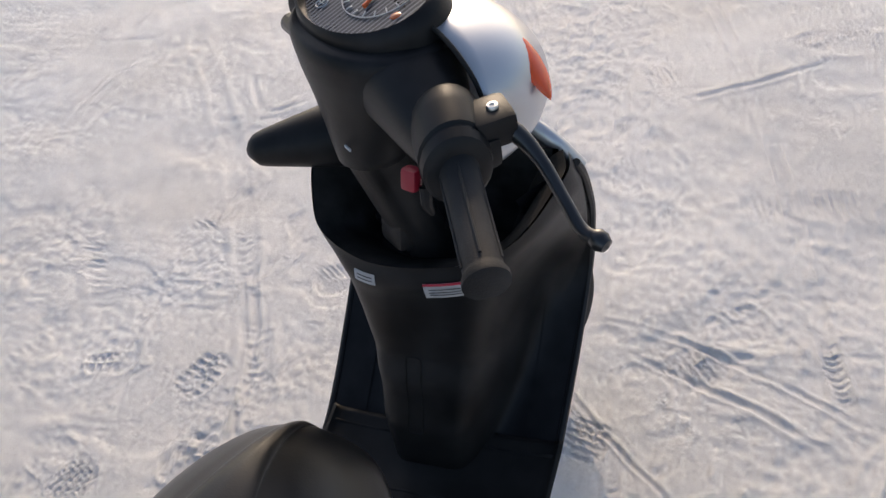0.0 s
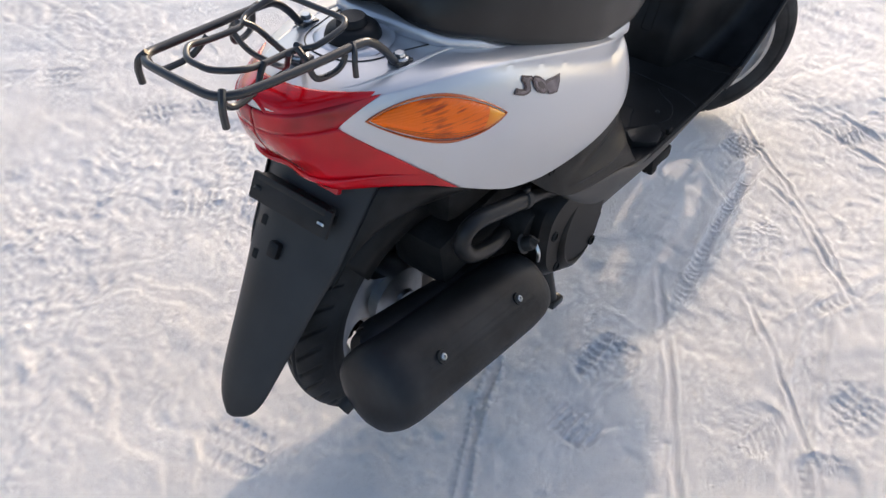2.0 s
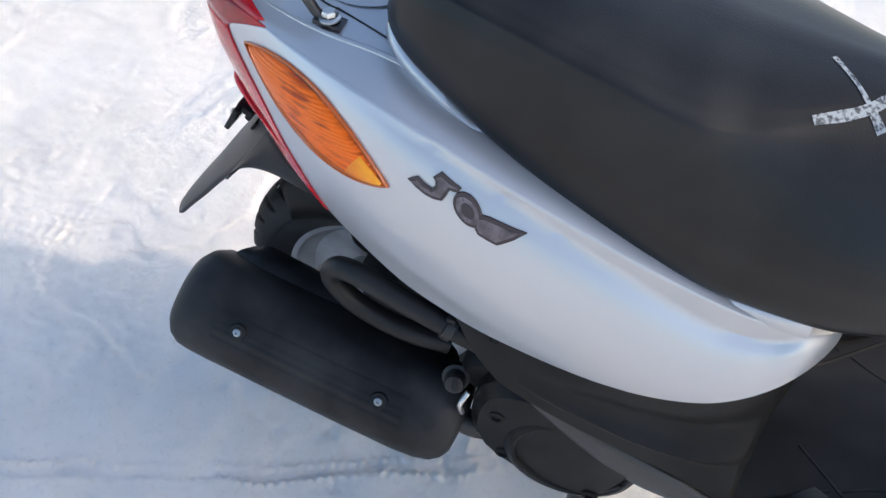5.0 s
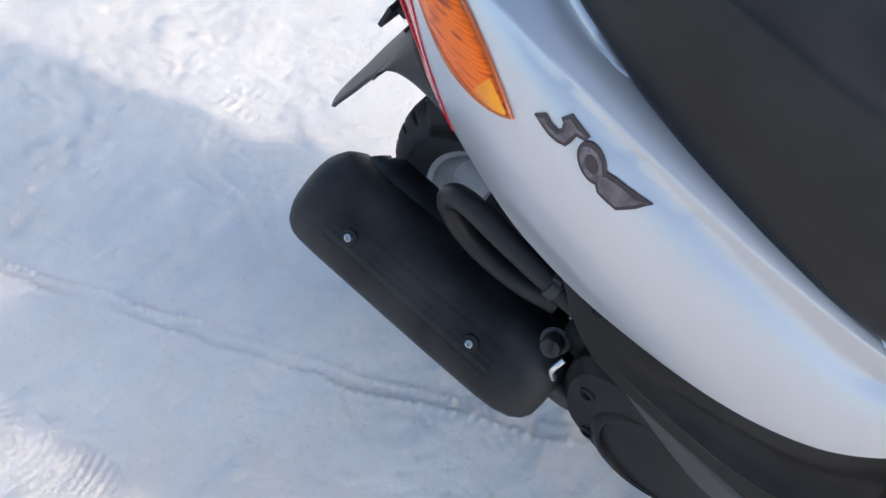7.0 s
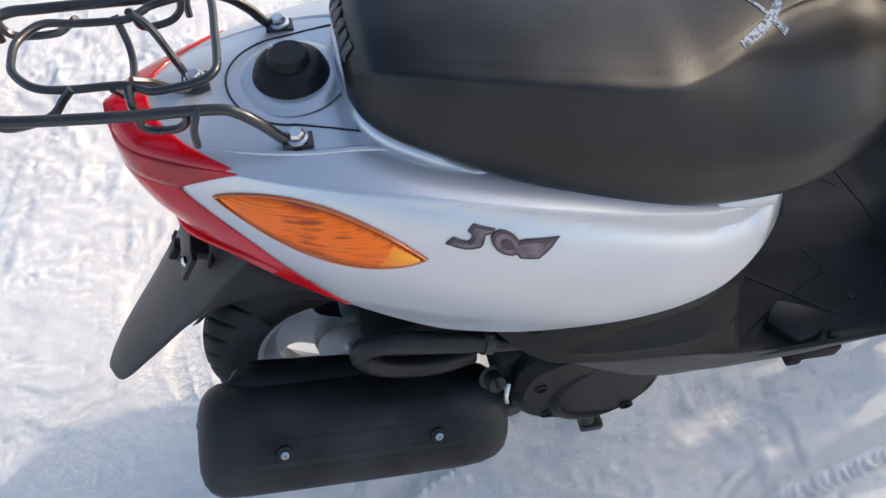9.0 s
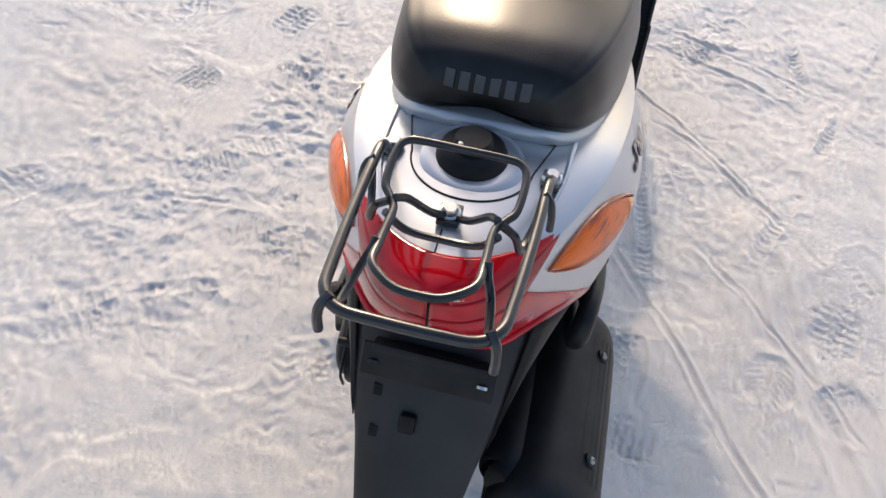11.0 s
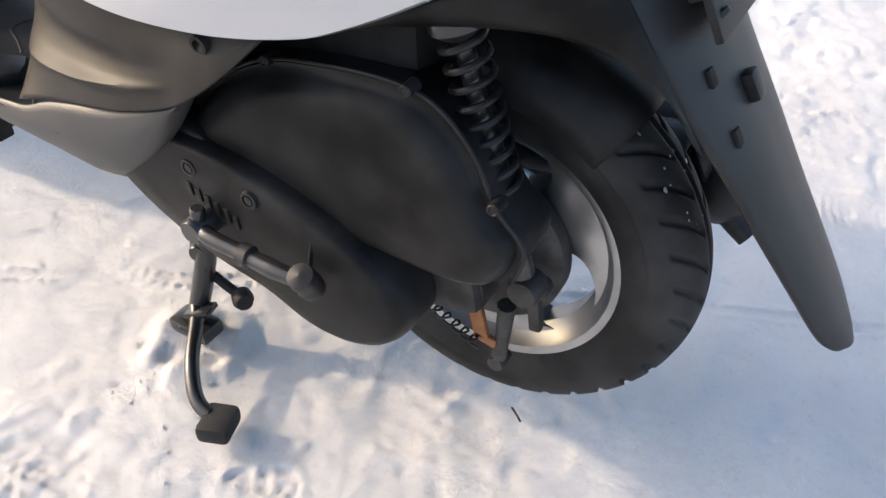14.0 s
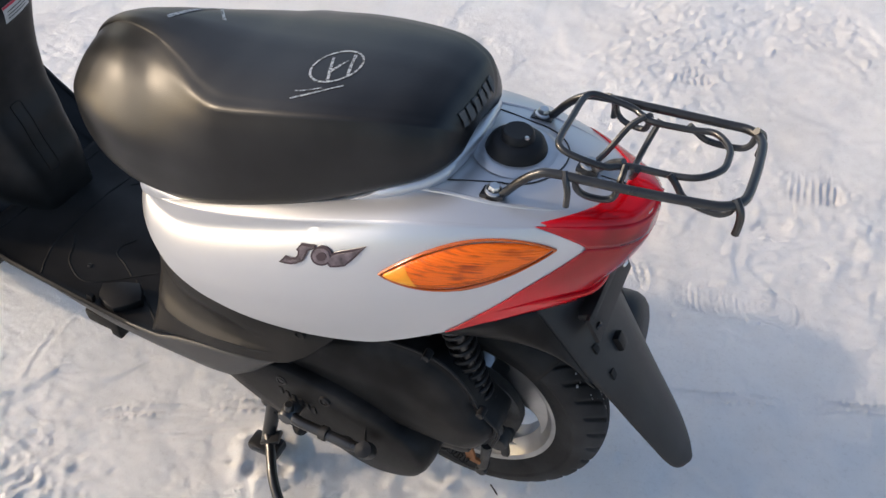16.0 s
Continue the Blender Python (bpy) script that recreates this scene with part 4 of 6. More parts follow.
def chalk(points, width):
    """A hand-drawn stroke lying on the seat."""
    line = smooth_line([(x, y, 0) for x, y in points], 26)
    rows = []
    for i, p in enumerate(line):
        d = (line[min(i + 1, 25)] - line[max(i - 1, 0)]).normalized()
        s = Vector((-d.y, d.x, 0)) * width * 0.5 * (0.85 + 0.3 * noise.noise((p.x * 60, p.y * 60, 0)))
        rows.append([(q.x, q.y, seat_top(q.x, q.y) + 0.0006) for q in (p - s, p, p + s)])
    return loft(rows, closed=False)


cx, cy = 0.189, 0.034
for stroke, width in (([(cx + 0.027 * math.cos(a) + 0.003 * math.sin(a), cy + 0.031 * math.sin(a)) for a in np.linspace(0.3, 6.5, 14)], 0.0030),
                      ([(cx - 0.006, cy + 0.031), (cx + 0.003, cy + 0.010), (cx + 0.012, cy - 0.014)], 0.0042),
                      ([(cx + 0.002, cy + 0.013), (cx - 0.002, cy + 0.001), (cx - 0.007, cy - 0.012)], 0.0036),
                      ([(cx - 0.021, cy + 0.014), (cx - 0.015, cy - 0.006), (cx - 0.010, cy - 0.025)], 0.0042),
                      ([(0.211, 0.096), (0.190, 0.083), (0.163, 0.065)], 0.0028),
                      ([(0.212, 0.084), (0.200, 0.081), (0.185, 0.074)], 0.0024),
                      ([(0.450, 0.006), (0.431, -0.027), (0.408, -0.055), (0.374, -0.079)], 0.0095),
                      ([(0.379, -0.016), (0.396, -0.034), (0.410, -0.050)], 0.0048), ([(0.410, -0.050), (0.424, -0.064)], 0.0085)):
    part("chalk_mark", chalk(stroke, width), CHALK, seat, "worn white chalk stroke")

# printing on the back of the seat: six plain bars
SEAT_BACK = [[q for q in seat_ring(x)[:46]] for x in np.linspace(0.030, 0.10, 36)]


def seat_back(y, z):
    """x of the seat's rear face at a height and a place across."""
    for x, ring in zip(np.linspace(0.030, 0.10, 36), SEAT_BACK):
        top = np.interp(abs(y), [q.y for q in ring[12:]][::-1], [q.z for q in ring[12:]][::-1], right=0.0)
        if top >= z:
            return float(x)
    return 0.10


for k in range(6):
    y = 0.038 - 0.0147 * k

    def on_back(a, b, h, y=y, k=k):
        z = 0.7385 + b
        return (seat_back(y + a, z) - 0.0020 - h, y + a, z + 0.0010)

    part("print_bar", plate([(-0.0048, -0.0075), (0.0048, -0.0075), (0.0048, 0.0), (0.0048, 0.0075), (-0.0048, 0.0075), (-0.0048, 0.0)], on_back, 0.0010, 0.0003), PRINT, seat, "grey printed bar")

# ---- rear rack of bent steel tube
outer = [(-0.018, 0.0765, 0.688), (-0.028, 0.077, 0.691), (-0.044, 0.077, 0.712), (-0.060, 0.0755, 0.727), (-0.079, 0.0745, 0.734), (-0.144, 0.073, 0.739), (-0.214, 0.069, 0.745), (-0.240, 0.065, 0.748),
         (-0.254, 0.050, 0.749), (-0.257, 0.022, 0.750)]
outer = outer + [(x, -y, z) for x, y, z in reversed(outer)]
rack = part("rear_rack", tube(outer, 0.0048, 10, 150), TUBE, scooter, "black enamelled tubular steel rear rack")
inner = [(-0.069, 0.0, 0.750), (-0.069, 0.032, 0.750), (-0.072, 0.049, 0.750), (-0.086, 0.056, 0.748), (-0.119, 0.055, 0.744), (-0.132, 0.048, 0.743), (-0.146, 0.041, 0.743), (-0.184, 0.041, 0.746),
         (-0.209, 0.039, 0.751), (-0.226, 0.020, 0.752), (-0.229, 0.0, 0.752)]
inner = inner + [(x, -y, z) for x, y, z in reversed(inner[1:-1])] + [inner[0]]
part("inner_loop", tube(inner, 0.0036, 10, 150), TUBE, rack)
for sgn in (1, -1):
    # low side hoops and the hook pins
    part("side_hoop", tube([(-0.098, sgn * 0.073, 0.736), (-0.102, sgn * 0.072, 0.722), (-0.114, sgn * 0.069, 0.714), (-0.136, sgn * 0.064, 0.716), (-0.140, sgn * 0.058, 0.736), (-0.140, sgn * 0.046, 0.746)], 0.0036, 8), TUBE, rack)
    part("rear_hoop", tube([(-0.248, sgn * 0.057, 0.748), (-0.244, sgn * 0.056, 0.735), (-0.232, sgn * 0.056, 0.729), (-0.204, sgn * 0.052, 0.731), (-0.190, sgn * 0.046, 0.742), (-0.182, sgn * 0.044, 0.749)], 0.0036, 8), TUBE, rack)
    part("hook_pin", tube([(-0.088, sgn * 0.073, 0.739), (-0.092, sgn * 0.080, 0.733), (-0.096, sgn * 0.083, 0.722), (-0.097, sgn * 0.084, 0.706)], 0.0034, 8), TUBE, rack)
    part("hook_pin", tube([(-0.246, sgn * 0.058, 0.754), (-0.253, sgn * 0.064, 0.747), (-0.256, sgn * 0.066, 0.736), (-0.256, sgn * 0.066, 0.720)], 0.0040, 8), TUBE, rack)
    foot = part("rack_foot", joined(block((-0.018, sgn * 0.0765, 0.687), (0.026, 0.017, 0.005), (0, 8, 0)), lathe([(0.0001, 0), (0.0105, 0), (0.0115, -0.010), (0.0115, -0.018)], (-0.018, sgn * 0.0765, 0.686), (0, 0, 1), 24)), TUBE, rack, "flattened tube end on a rubber bush")
    part("bolt", hex_bolt((-0.018, sgn * 0.0765, 0.690), (-0.05, 0, 1), 0.0068, 0.0075), CHROME, foot, "zinc-plated flange bolt")
    # rear bracket: two stays from the middle bolt up to the inner loop
    part("stay", tube([(-0.102, sgn * 0.006, 0.700), (-0.110, sgn * 0.018, 0.710), (-0.124, sgn * 0.034, 0.735), (-0.137, sgn * 0.042, 0.747)], 0.0036, 8), TUBE, rack)
cross_stay = part("cross_stay", tube([(-0.152, 0.046, 0.745), (-0.146, 0.030, 0.722), (-0.144, 0.0, 0.717), (-0.146, -0.030, 0.722), (-0.152, -0.046, 0.745)], 0.0034, 8), TUBE, rack)
foot = part("rack_foot", joined(block((-0.097, 0.003, 0.697), (0.024, 0.020, 0.006)), lathe([(0.0001, 0), (0.0105, 0), (0.012, -0.008), (0.012, -0.014)], (-0.097, 0.003, 0.697), (0, 0, 1), 24)), TUBE, rack, "bracket on a rubber bush")
part("bolt", hex_bolt((-0.097, 0.003, 0.700), (-0.05, 0, 1), 0.0068, 0.0075), CHROME, foot, "zinc-plated flange bolt")

# ---- rear mudguard: flap, side wings, number-plate bracket
FLAP = [  # s, x, z, half width
    (0.0, -0.098, 0.566, 0.094), (0.12, -0.118, 0.538, 0.090), (0.25, -0.141, 0.506, 0.085), (0.4, -0.169, 0.466, 0.079), (0.55, -0.200, 0.424, 0.068), (0.7, -0.236, 0.373, 0.058), (0.85, -0.274, 0.321, 0.048),
    (0.91, -0.290, 0.298, 0.043), (0.95, -0.301, 0.281, 0.036), (0.98, -0.309, 0.269, 0.025), (1.0, -0.314, 0.261, 0.008)]


def flap_pt(s, k, h=0.0):
    x, z, w = spl(FLAP, s)
    bow = abs(k) ** 2.6 * w / 0.085
    return Vector((x + 0.020 * bow - 0.84 * h, w * k, z - 0.010 * bow - 0.54 * h))


mudguard = part("rear_mudguard", grid(flap_pt, np.r_[np.linspace(0, 0.9, 40), np.linspace(0.9, 1, 14)[1:]], np.linspace(-1, 1, 25)), MATT, scooter, "matt black plastic rear mudguard flap", thick=0.004)
for sgn in (1, -1):
    def wing(u, v, sgn=sgn):
        top = [(-0.084, 0.094, 0.557), (-0.065, 0.110, 0.553), (-0.03, 0.128, 0.536), (0.02, 0.138, 0.508), (0.08, 0.142, 0.478), (0.14, 0.140, 0.462)]
        low = [(-0.170, 0.075, 0.430), (-0.152, 0.082, 0.455), (-0.12, 0.090, 0.482), (-0.075, 0.100, 0.497), (0.0, 0.110, 0.492), (0.10, 0.112, 0.470)]
        a, b = smooth_line(top, 41)[int(round(u * 40))], smooth_line(low, 41)[int(round(u * 40))]
        p = a + (b - a) * v
        return (p.x, sgn * p.y, p.z)

    # darker than the flap: the wing's colour holds the shade under the tail
    part("mudguard_wing", grid(wing, np.linspace(0, 1, 41), np.linspace(0, 1, 9)), CASE, mudguard, thick=0.003)
bracket = part("plate_bracket", joined(block((-0.150, 0.000, 0.521), (0.006, 0.138, 0.036), (0, 30, 0), 0.3), block((-0.138, 0.0, 0.530), (0.020, 0.120, 0.010), (0, 30, 0), 0.3)), PLASTIC, mudguard, "black number-plate bracket bar")
for y in (-0.056, 0.056):
    part("bracket_hole", lathe([(0.0001, 0.0), (0.0045, 0.0), (0.0060, 0.0012), (0.0062, -0.002)], (-0.1530, y, 0.5190), (-0.84, 0, -0.54), 16), CHROME if y < 0 else MATT, bracket)
part("nub", block((-0.1765, 0.012, 0.456), (0.016, 0.018, 0.022), (0, 34, 0), 0.25), PLASTIC, mudguard)
for s, k in ((0.36, 0.62), (0.50, 0.66), (0.22, -0.62)):
    p = flap_pt(s, k, 0.001)
    part("slot", block(p, (0.003, 0.010, 0.013), (0, 34, 0), 0.3), ENGINE, mudguard, "dark square slot")
# inner mudguard hugging the tyre
def hug(a, v):
    r = 0.222 + 0.004 * abs(v)
    c = math.cos(a), math.sin(a)
    rr = r - 0.05 * abs(v) ** 4
    return Vector((0.004 + rr * c[0], 0.066 * v, 0.237 + rr * c[1]))


part("inner_mudguard", grid(hug, np.linspace(radians(40), radians(124), 40), np.linspace(-1, 1, 21)), CASE, mudguard, "black inner mudguard over the tyre", thick=0.003)

# ---- wheels
def tyre_geo(centre, axis_turn, radius=0.200, rim=0.132, half=0.043):
    """A tyre with slanted tread grooves, its axle along y before the turn."""
    n_around, n_across = 544, 88
    rings = []
    for i in range(n_around):
        a = 2 * math.pi * i / n_around
        ring = []
        for j in range(n_across):
            q = -0.5 + j / (n_across - 1)           # -0.5 bead, 0 crown, 0.5 bead
            phi = q * 2 * radians(128)
            y = half * math.sin(phi) * (1.0 if abs(phi) < 1.57 else 0.96)
            g0 = (0.5 + 0.5 * math.cos(radians(128) * 0.98)) ** 0.72
            r = rim + (radius - rim) * ((0.5 + 0.5 * math.cos(phi * 0.98)) ** 0.72 - g0) / (1 - g0)
            if 0.035 < abs(q) < 0.25:
                g = (a * 34 / (2 * math.pi) + 7.0 * abs(q) - 9.0 * q * q + (0.5 if q > 0 else 0)) % 1.0
                r -= 0.0045 * min(1.0, max(0.0, 1.6 * (1 - abs(g - 0.5) / 0.13))) * min(1.0, (0.25 - abs(q)) / 0.04)
            if abs(q) < 0.012:
                r -= 0.004
            ring.append(Vector((r * math.cos(a), y, r * math.sin(a))))
        rings.append(ring)
    verts, faces = loft(rings + [rings[0]], closed=False)
    return placed((verts, faces), Matrix.Translation(centre) @ axis_turn)


def rim_geo(centre, axis_turn):
    prof = [(0.136, -0.034), (0.139, -0.033), (0.139, -0.029), (0.128, -0.027), (0.123, -0.018), (0.112, -0.010), (0.112, 0.010), (0.123, 0.018), (0.128, 0.027), (0.139, 0.029), (0.139, 0.033), (0.136, 0.034),
            (0.126, 0.031), (0.119, 0.020), (0.108, 0.012), (0.108, -0.012), (0.119, -0.020), (0.126, -0.031), (0.136, -0.034)]
    barrel = lathe(prof, (0, 0, 0), (0, 1, 0), 72)
    hub = lathe([(0.0001, -0.040), (0.020, -0.040), (0.024, -0.034), (0.055, -0.026), (0.060, -0.010), (0.060, 0.020), (0.052, 0.030), (0.020, 0.036), (0.0001, 0.036)], (0, 0, 0), (0, 1, 0), 48)
    return placed(joined(barrel, hub), Matrix.Translation(centre) @ axis_turn)


def spoke_geo(angle, centre, axis_turn):
    """A broad curved spoke between hub and rim."""
    def f(u, v):
        r = 0.050 + 0.066 * u
        spread = (0.78 - 0.34 * math.sin(u * math.pi) ** 0.8) if u < 1 else 0.78
        a = angle + v * spread + 0.25 * u
        y = -0.020 + 0.008 * u + 0.010 * math.cos(v * 1.4) * (1 - u)
        return Vector((r * math.cos(a), y, r * math.sin(a)))

    front = grid(f, np.linspace(0, 1, 12), np.linspace(-1, 1, 13))
    back = [(x, y + 0.030, z) for x, y, z in front[0]], front[1]
    n, m = 12, 13
    rim_line = [i * m for i in range(n)] + [(n - 1) * m + j for j in range(1, m)] + [i * m + m - 1 for i in range(n - 2, -1, -1)] + list(range(m - 2, 0, -1))
    k = len(front[0])
    walls = [(rim_line[i], rim_line[(i + 1) % len(rim_line)], rim_line[(i + 1) % len(rim_line)] + k, rim_line[i] + k) for i in range(len(rim_line))]
    verts, faces = joined(front, back)
    return placed((verts, faces + walls), Matrix.Translation(centre) @ axis_turn)


AXLE = Vector((0.004, 0.0, 0.237))
rear_wheel = part("rear_wheel", rim_geo(AXLE, Matrix()), ALLOY, scooter, "silver cast alloy rear wheel")
part("tyre", tyre_geo(AXLE, Matrix()), RUBBER, rear_wheel, "black tyre with slanted tread grooves", sharp=75)
for k in range(3):
    part("spoke", spoke_geo(radians(139 + 120 * k), AXLE, Matrix()), ALLOY, rear_wheel)
rng = random.Random(4)
for k in range(30):
    a, y = radians(rng.gauss(146, 10)), rng.gauss(0.008, 0.009)
    r = 0.1975 - 4.5 * y * y
    c = AXLE + Vector((r * math.cos(a), y, r * math.sin(a)))
    size = rng.uniform(0.0012, 0.0036)
    clod = [[c + size * math.sin(p) * (math.cos(q) * Vector((0, 1.3, 0.3)) + math.sin(q) * Vector((-math.sin(a), 0, math.cos(a)))) * (0.75 + 0.5 * noise.noise((k * 3.1 + p, q * 2, p * 2))) + 0.25 * size * math.cos(p) * Vector((math.cos(a), 0, math.sin(a))) for q in np.linspace(0, 2 * math.pi, 10)[:-1]] for p in np.linspace(0.15, 1.9, 6)]
    part("caked_snow", loft(clod), SNOW, rear_wheel, "snow caked in the tread")
part("brake_drum", lathe([(0.0001, 0.062), (0.018, 0.062), (0.022, 0.054), (0.050, 0.050), (0.076, 0.042), (0.082, 0.036), (0.082, 0.020)], AXLE, (0, 1, 0), 48), IRON, rear_wheel, "grimy brake drum")

STEER = -38.0
front_turn = pose(0, 0, 0, 0, 0, STEER)
FRONT = Vector((1.141, -0.010, 0.192))
front_wheel = part("front_wheel", rim_geo(FRONT, front_turn), ALLOY, scooter, "silver spoked front wheel turned to the side")
part("tyre", tyre_geo(FRONT, front_turn), RUBBER, front_wheel, "black front tyre", sharp=75)
def front_spoke(angle):
    """A slim forked spoke of the front wheel."""
    arms = []
    for bend in (-0.16, 0.16):
        arms.append(tube([((0.040 + 0.074 * u) * math.cos(angle + bend * (0.3 + u)), 0.006 * math.cos(u * 3), (0.040 + 0.074 * u) * math.sin(angle + bend * (0.3 + u))) for u in (0, 0.33, 0.66, 1)], 0.008, 8, 12))
    return placed(joined(*arms), Matrix.Translation(FRONT) @ front_turn)


for k in range(5):
    part("spoke", front_spoke(radians(20 + 72 * k)), ALLOY, front_wheel)
for y in (0.058, -0.058):
    part("fork_leg", placed(rod((0, y, 0), (-0.20, y * 0.9, 0.42), 0.013, 14), Matrix.Translation(FRONT) @ front_turn), PLASTIC, front_wheel)

# ---- exhaust
def muffler_ring(u):
    """u: 0 rear end, 1 front end."""
    c = Vector((-0.168, -0.150, 0.292)).lerp(Vector((0.150, -0.154, 0.232)), u)
    axis = Vector((0.318, -0.004, -0.060)).normalized()
    side = Vector((0, -1, 0))
    side = (side - axis * side.dot(axis)).normalized()
    up = side.cross(axis)
    if up.z < 0:
        up = -up
    out = []
    for k in range(40):
        a = 2 * math.pi * k / 40
        ca, sa = math.cos(a), math.sin(a)
        r = 1 / (abs(ca) ** 2.5 + abs(sa) ** 2.5) ** 0.4
        p, q = r * ca, r * sa
        e = radians(-38)
        p, q = p * math.cos(e) - q * math.sin(e), p * math.sin(e) + q * math.cos(e)
        out.append((p, q))
    return c, axis, side, up, out


def muffler_geo():
    rings = []
    for u, k in ((-0.098, 0.25), (-0.095, 0.52), (-0.082, 0.73), (-0.058, 0.88), (-0.025, 0.965), (0.015, 0.99), (0.08, 1.0), (0.3, 1.0), (0.6, 1.0), (0.85, 0.985), (0.93, 0.95), (0.985, 0.88), (1.02, 0.76), (1.04, 0.60), (1.045, 0.36)):
        c, axis, side, up, out = muffler_ring(0)
        c = Vector((-0.168, -0.150, 0.292)).lerp(Vector((0.150, -0.154, 0.232)), u)
        rings.append([c + k * (0.066 * p * side + 0.063 * q * up) for p, q in out])
    return loft(rings)


def shield_pt(u, a, h):
    """On the muffler's skin: u along it, a the angle from straight out (0) towards up (90)."""
    c, axis, side, up, out = muffler_ring(0)
    c = Vector((-0.168, -0.150, 0.292)).lerp(Vector((0.150, -0.154, 0.232)), u)
    ang = radians(a)
    d = math.cos(ang) * side + math.sin(ang) * up
    best = max((0.066 * p * side + 0.063 * q * up for p, q in out), key=lambda v: v.normalized().dot(d))
    return c + d * (best.length + h), d


exhaust = part("exhaust", muffler_geo(), SHIELD, scooter, "matt black exhaust silencer with heat shield", sharp=50)
ribs = []
ribs.append(grid(lambda u, v: shield_pt(u, 28 + 32 * v, 0.0014 * (math.sin(math.pi * v) * math.sin(math.pi * (u - 0.09) / 0.76)) ** 0.35 - 0.0003)[0], np.linspace(0.10, 0.84, 40), np.linspace(0, 1, 15)))
part("heat_shield", joined(*ribs), SHIELD, exhaust, "raised black heat shield strip")
for u in (0.19, 0.74):
    p, d = shield_pt(u, 44, 0.0015)
    part("washer", lathe([(0.0001, 0.001), (0.0095, 0.001), (0.0105, -0.002)], p, d, 20), SHIELD, exhaust)
    part("screw", screw_head(p + d * 0.0012, d, 0.0052), ALLOY, exhaust, "bright crosshead screw")
part("tailpipe", joined(rod((-0.172, -0.112, 0.262), (-0.200, -0.106, 0.247), 0.011, 20), lathe([(0.011, 0), (0.011, 0.012), (0.0085, 0.012), (0.0085, -0.005)], (-0.195, -0.107, 0.250), (-0.87, 0.15, -0.46), 20)), IRON, exhaust, "short steel outlet pipe")
part("header_pipe", tube([(0.150, -0.150, 0.225), (0.185, -0.145, 0.215), (0.225, -0.125, 0.215), (0.27, -0.09, 0.235)], 0.016, 14), IRON, exhaust, "grimy exhaust pipe")
part("inner_body", tube([(-0.140, -0.100, 0.312), (-0.128, -0.102, 0.310), (-0.02, -0.106, 0.284), (0.10, -0.108, 0.256), (0.13, -0.110, 0.248)], 0.04, 24, 40, radii=[0.020, 0.034, 0.036, 0.034, 0.022]), SHIELD, exhaust, "black silencer body behind the shield")

# ---- engine, right: fan cover with slats, hose
FAN = Vector((0.296, -0.178, 0.268))
fan_axis = Vector((0.10, -1.0, 0.05)).normalized()
fan = part("fan_cover", joined(lathe([(0.084, -0.075), (0.082, -0.030), (0.079, -0.012), (0.072, -0.003), (0.066, -0.0005), (0.063, -0.0025), (0.062, -0.007), (0.0001, -0.007)], FAN, fan_axis, 56),
                               loft([smooth_line([(0.185, -0.10, 0.225), (0.18, -0.10, 0.355), (0.27, -0.10, 0.385), (0.37, -0.10, 0.33), (0.32, -0.10, 0.185)], 40, True),
                                     smooth_line([(0.190, -0.165, 0.230), (0.185, -0.165, 0.348), (0.27, -0.165, 0.375), (0.365, -0.165, 0.32), (0.32, -0.165, 0.190)], 40, True),
                                     smooth_line([(0.200, -0.177, 0.238), (0.195, -0.177, 0.340), (0.27, -0.177, 0.364), (0.355, -0.177, 0.315), (0.315, -0.177, 0.200)], 40, True)])), CASE, scooter, "black plastic engine fan cover")
for k in range(11):
    off = (k - 5) * 0.0115
    half = math.sqrt(max(0.0004, 0.061**2 - off**2))
    d = Vector((math.sin(radians(28)), 0, math.cos(radians(28))))
    e = Vector((d.z, 0, -d.x))
    c = FAN + fan_axis * -0.001 + e * off
    part("fan_slat", rod(c - d * half - fan_axis * 0.0035, c + d * half - fan_axis * 0.0035, 0.0026, 8), CASE, fan)
for at in ((0.206, -0.179, 0.310), (0.221, -0.179, 0.234), (0.33, -0.180, 0.215)):
    part("screw_well", joined(lathe([(0.010, -0.012), (0.009, 0.0), (0.006, 0.001), (0.0055, -0.003), (0.0001, -0.003)], at, (0, -1, 0.05), 18)), ENGINE, fan)
engine = part("engine", block((0.28, -0.03, 0.30), (0.20, 0.17, 0.20), (0, 10, 0)), ENGINE, scooter, "grimy dark engine block")
part("swing_arm", block((0.12, -0.06, 0.36), (0.22, 0.10, 0.09), (0, -8, 0)), ENGINE, engine)
part("cylinder", block((0.36, 0.0, 0.30), (0.14, 0.12, 0.12), (0, 20, 0)), ENGINE, engine)
part("frame_box", block((0.22, 0.0, 0.44), (0.36, 0.20, 0.10), (0, 4, 0)), ENGINE, engine)
part("shaft_boss", rod((0.18, -0.15, 0.33), (0.18, -0.05, 0.33), 0.03), ENGINE, engine)
part("gear_box", block((0.10, 0.07, 0.31), (0.24, 0.08, 0.14), (0, 8, 0)), ENGINE, engine)
part("oil_plug", joined(lathe([(0.0001, 0.016), (0.010, 0.016), (0.012, 0.012), (0.012, 0.0), (0.016, -0.002)], (0.150, -0.158, 0.325), (0.15, -0.8, 0.5), 20), block((0.152, -0.170, 0.333), (0.004, 0.014, 0.020), (30, 0, 20))), IRON, engine)
part("stay_clip", tube([(0.168, -0.165, 0.318), (0.163, -0.176, 0.305), (0.166, -0.174, 0.286)], 0.0032, 8), CHROME, engine)
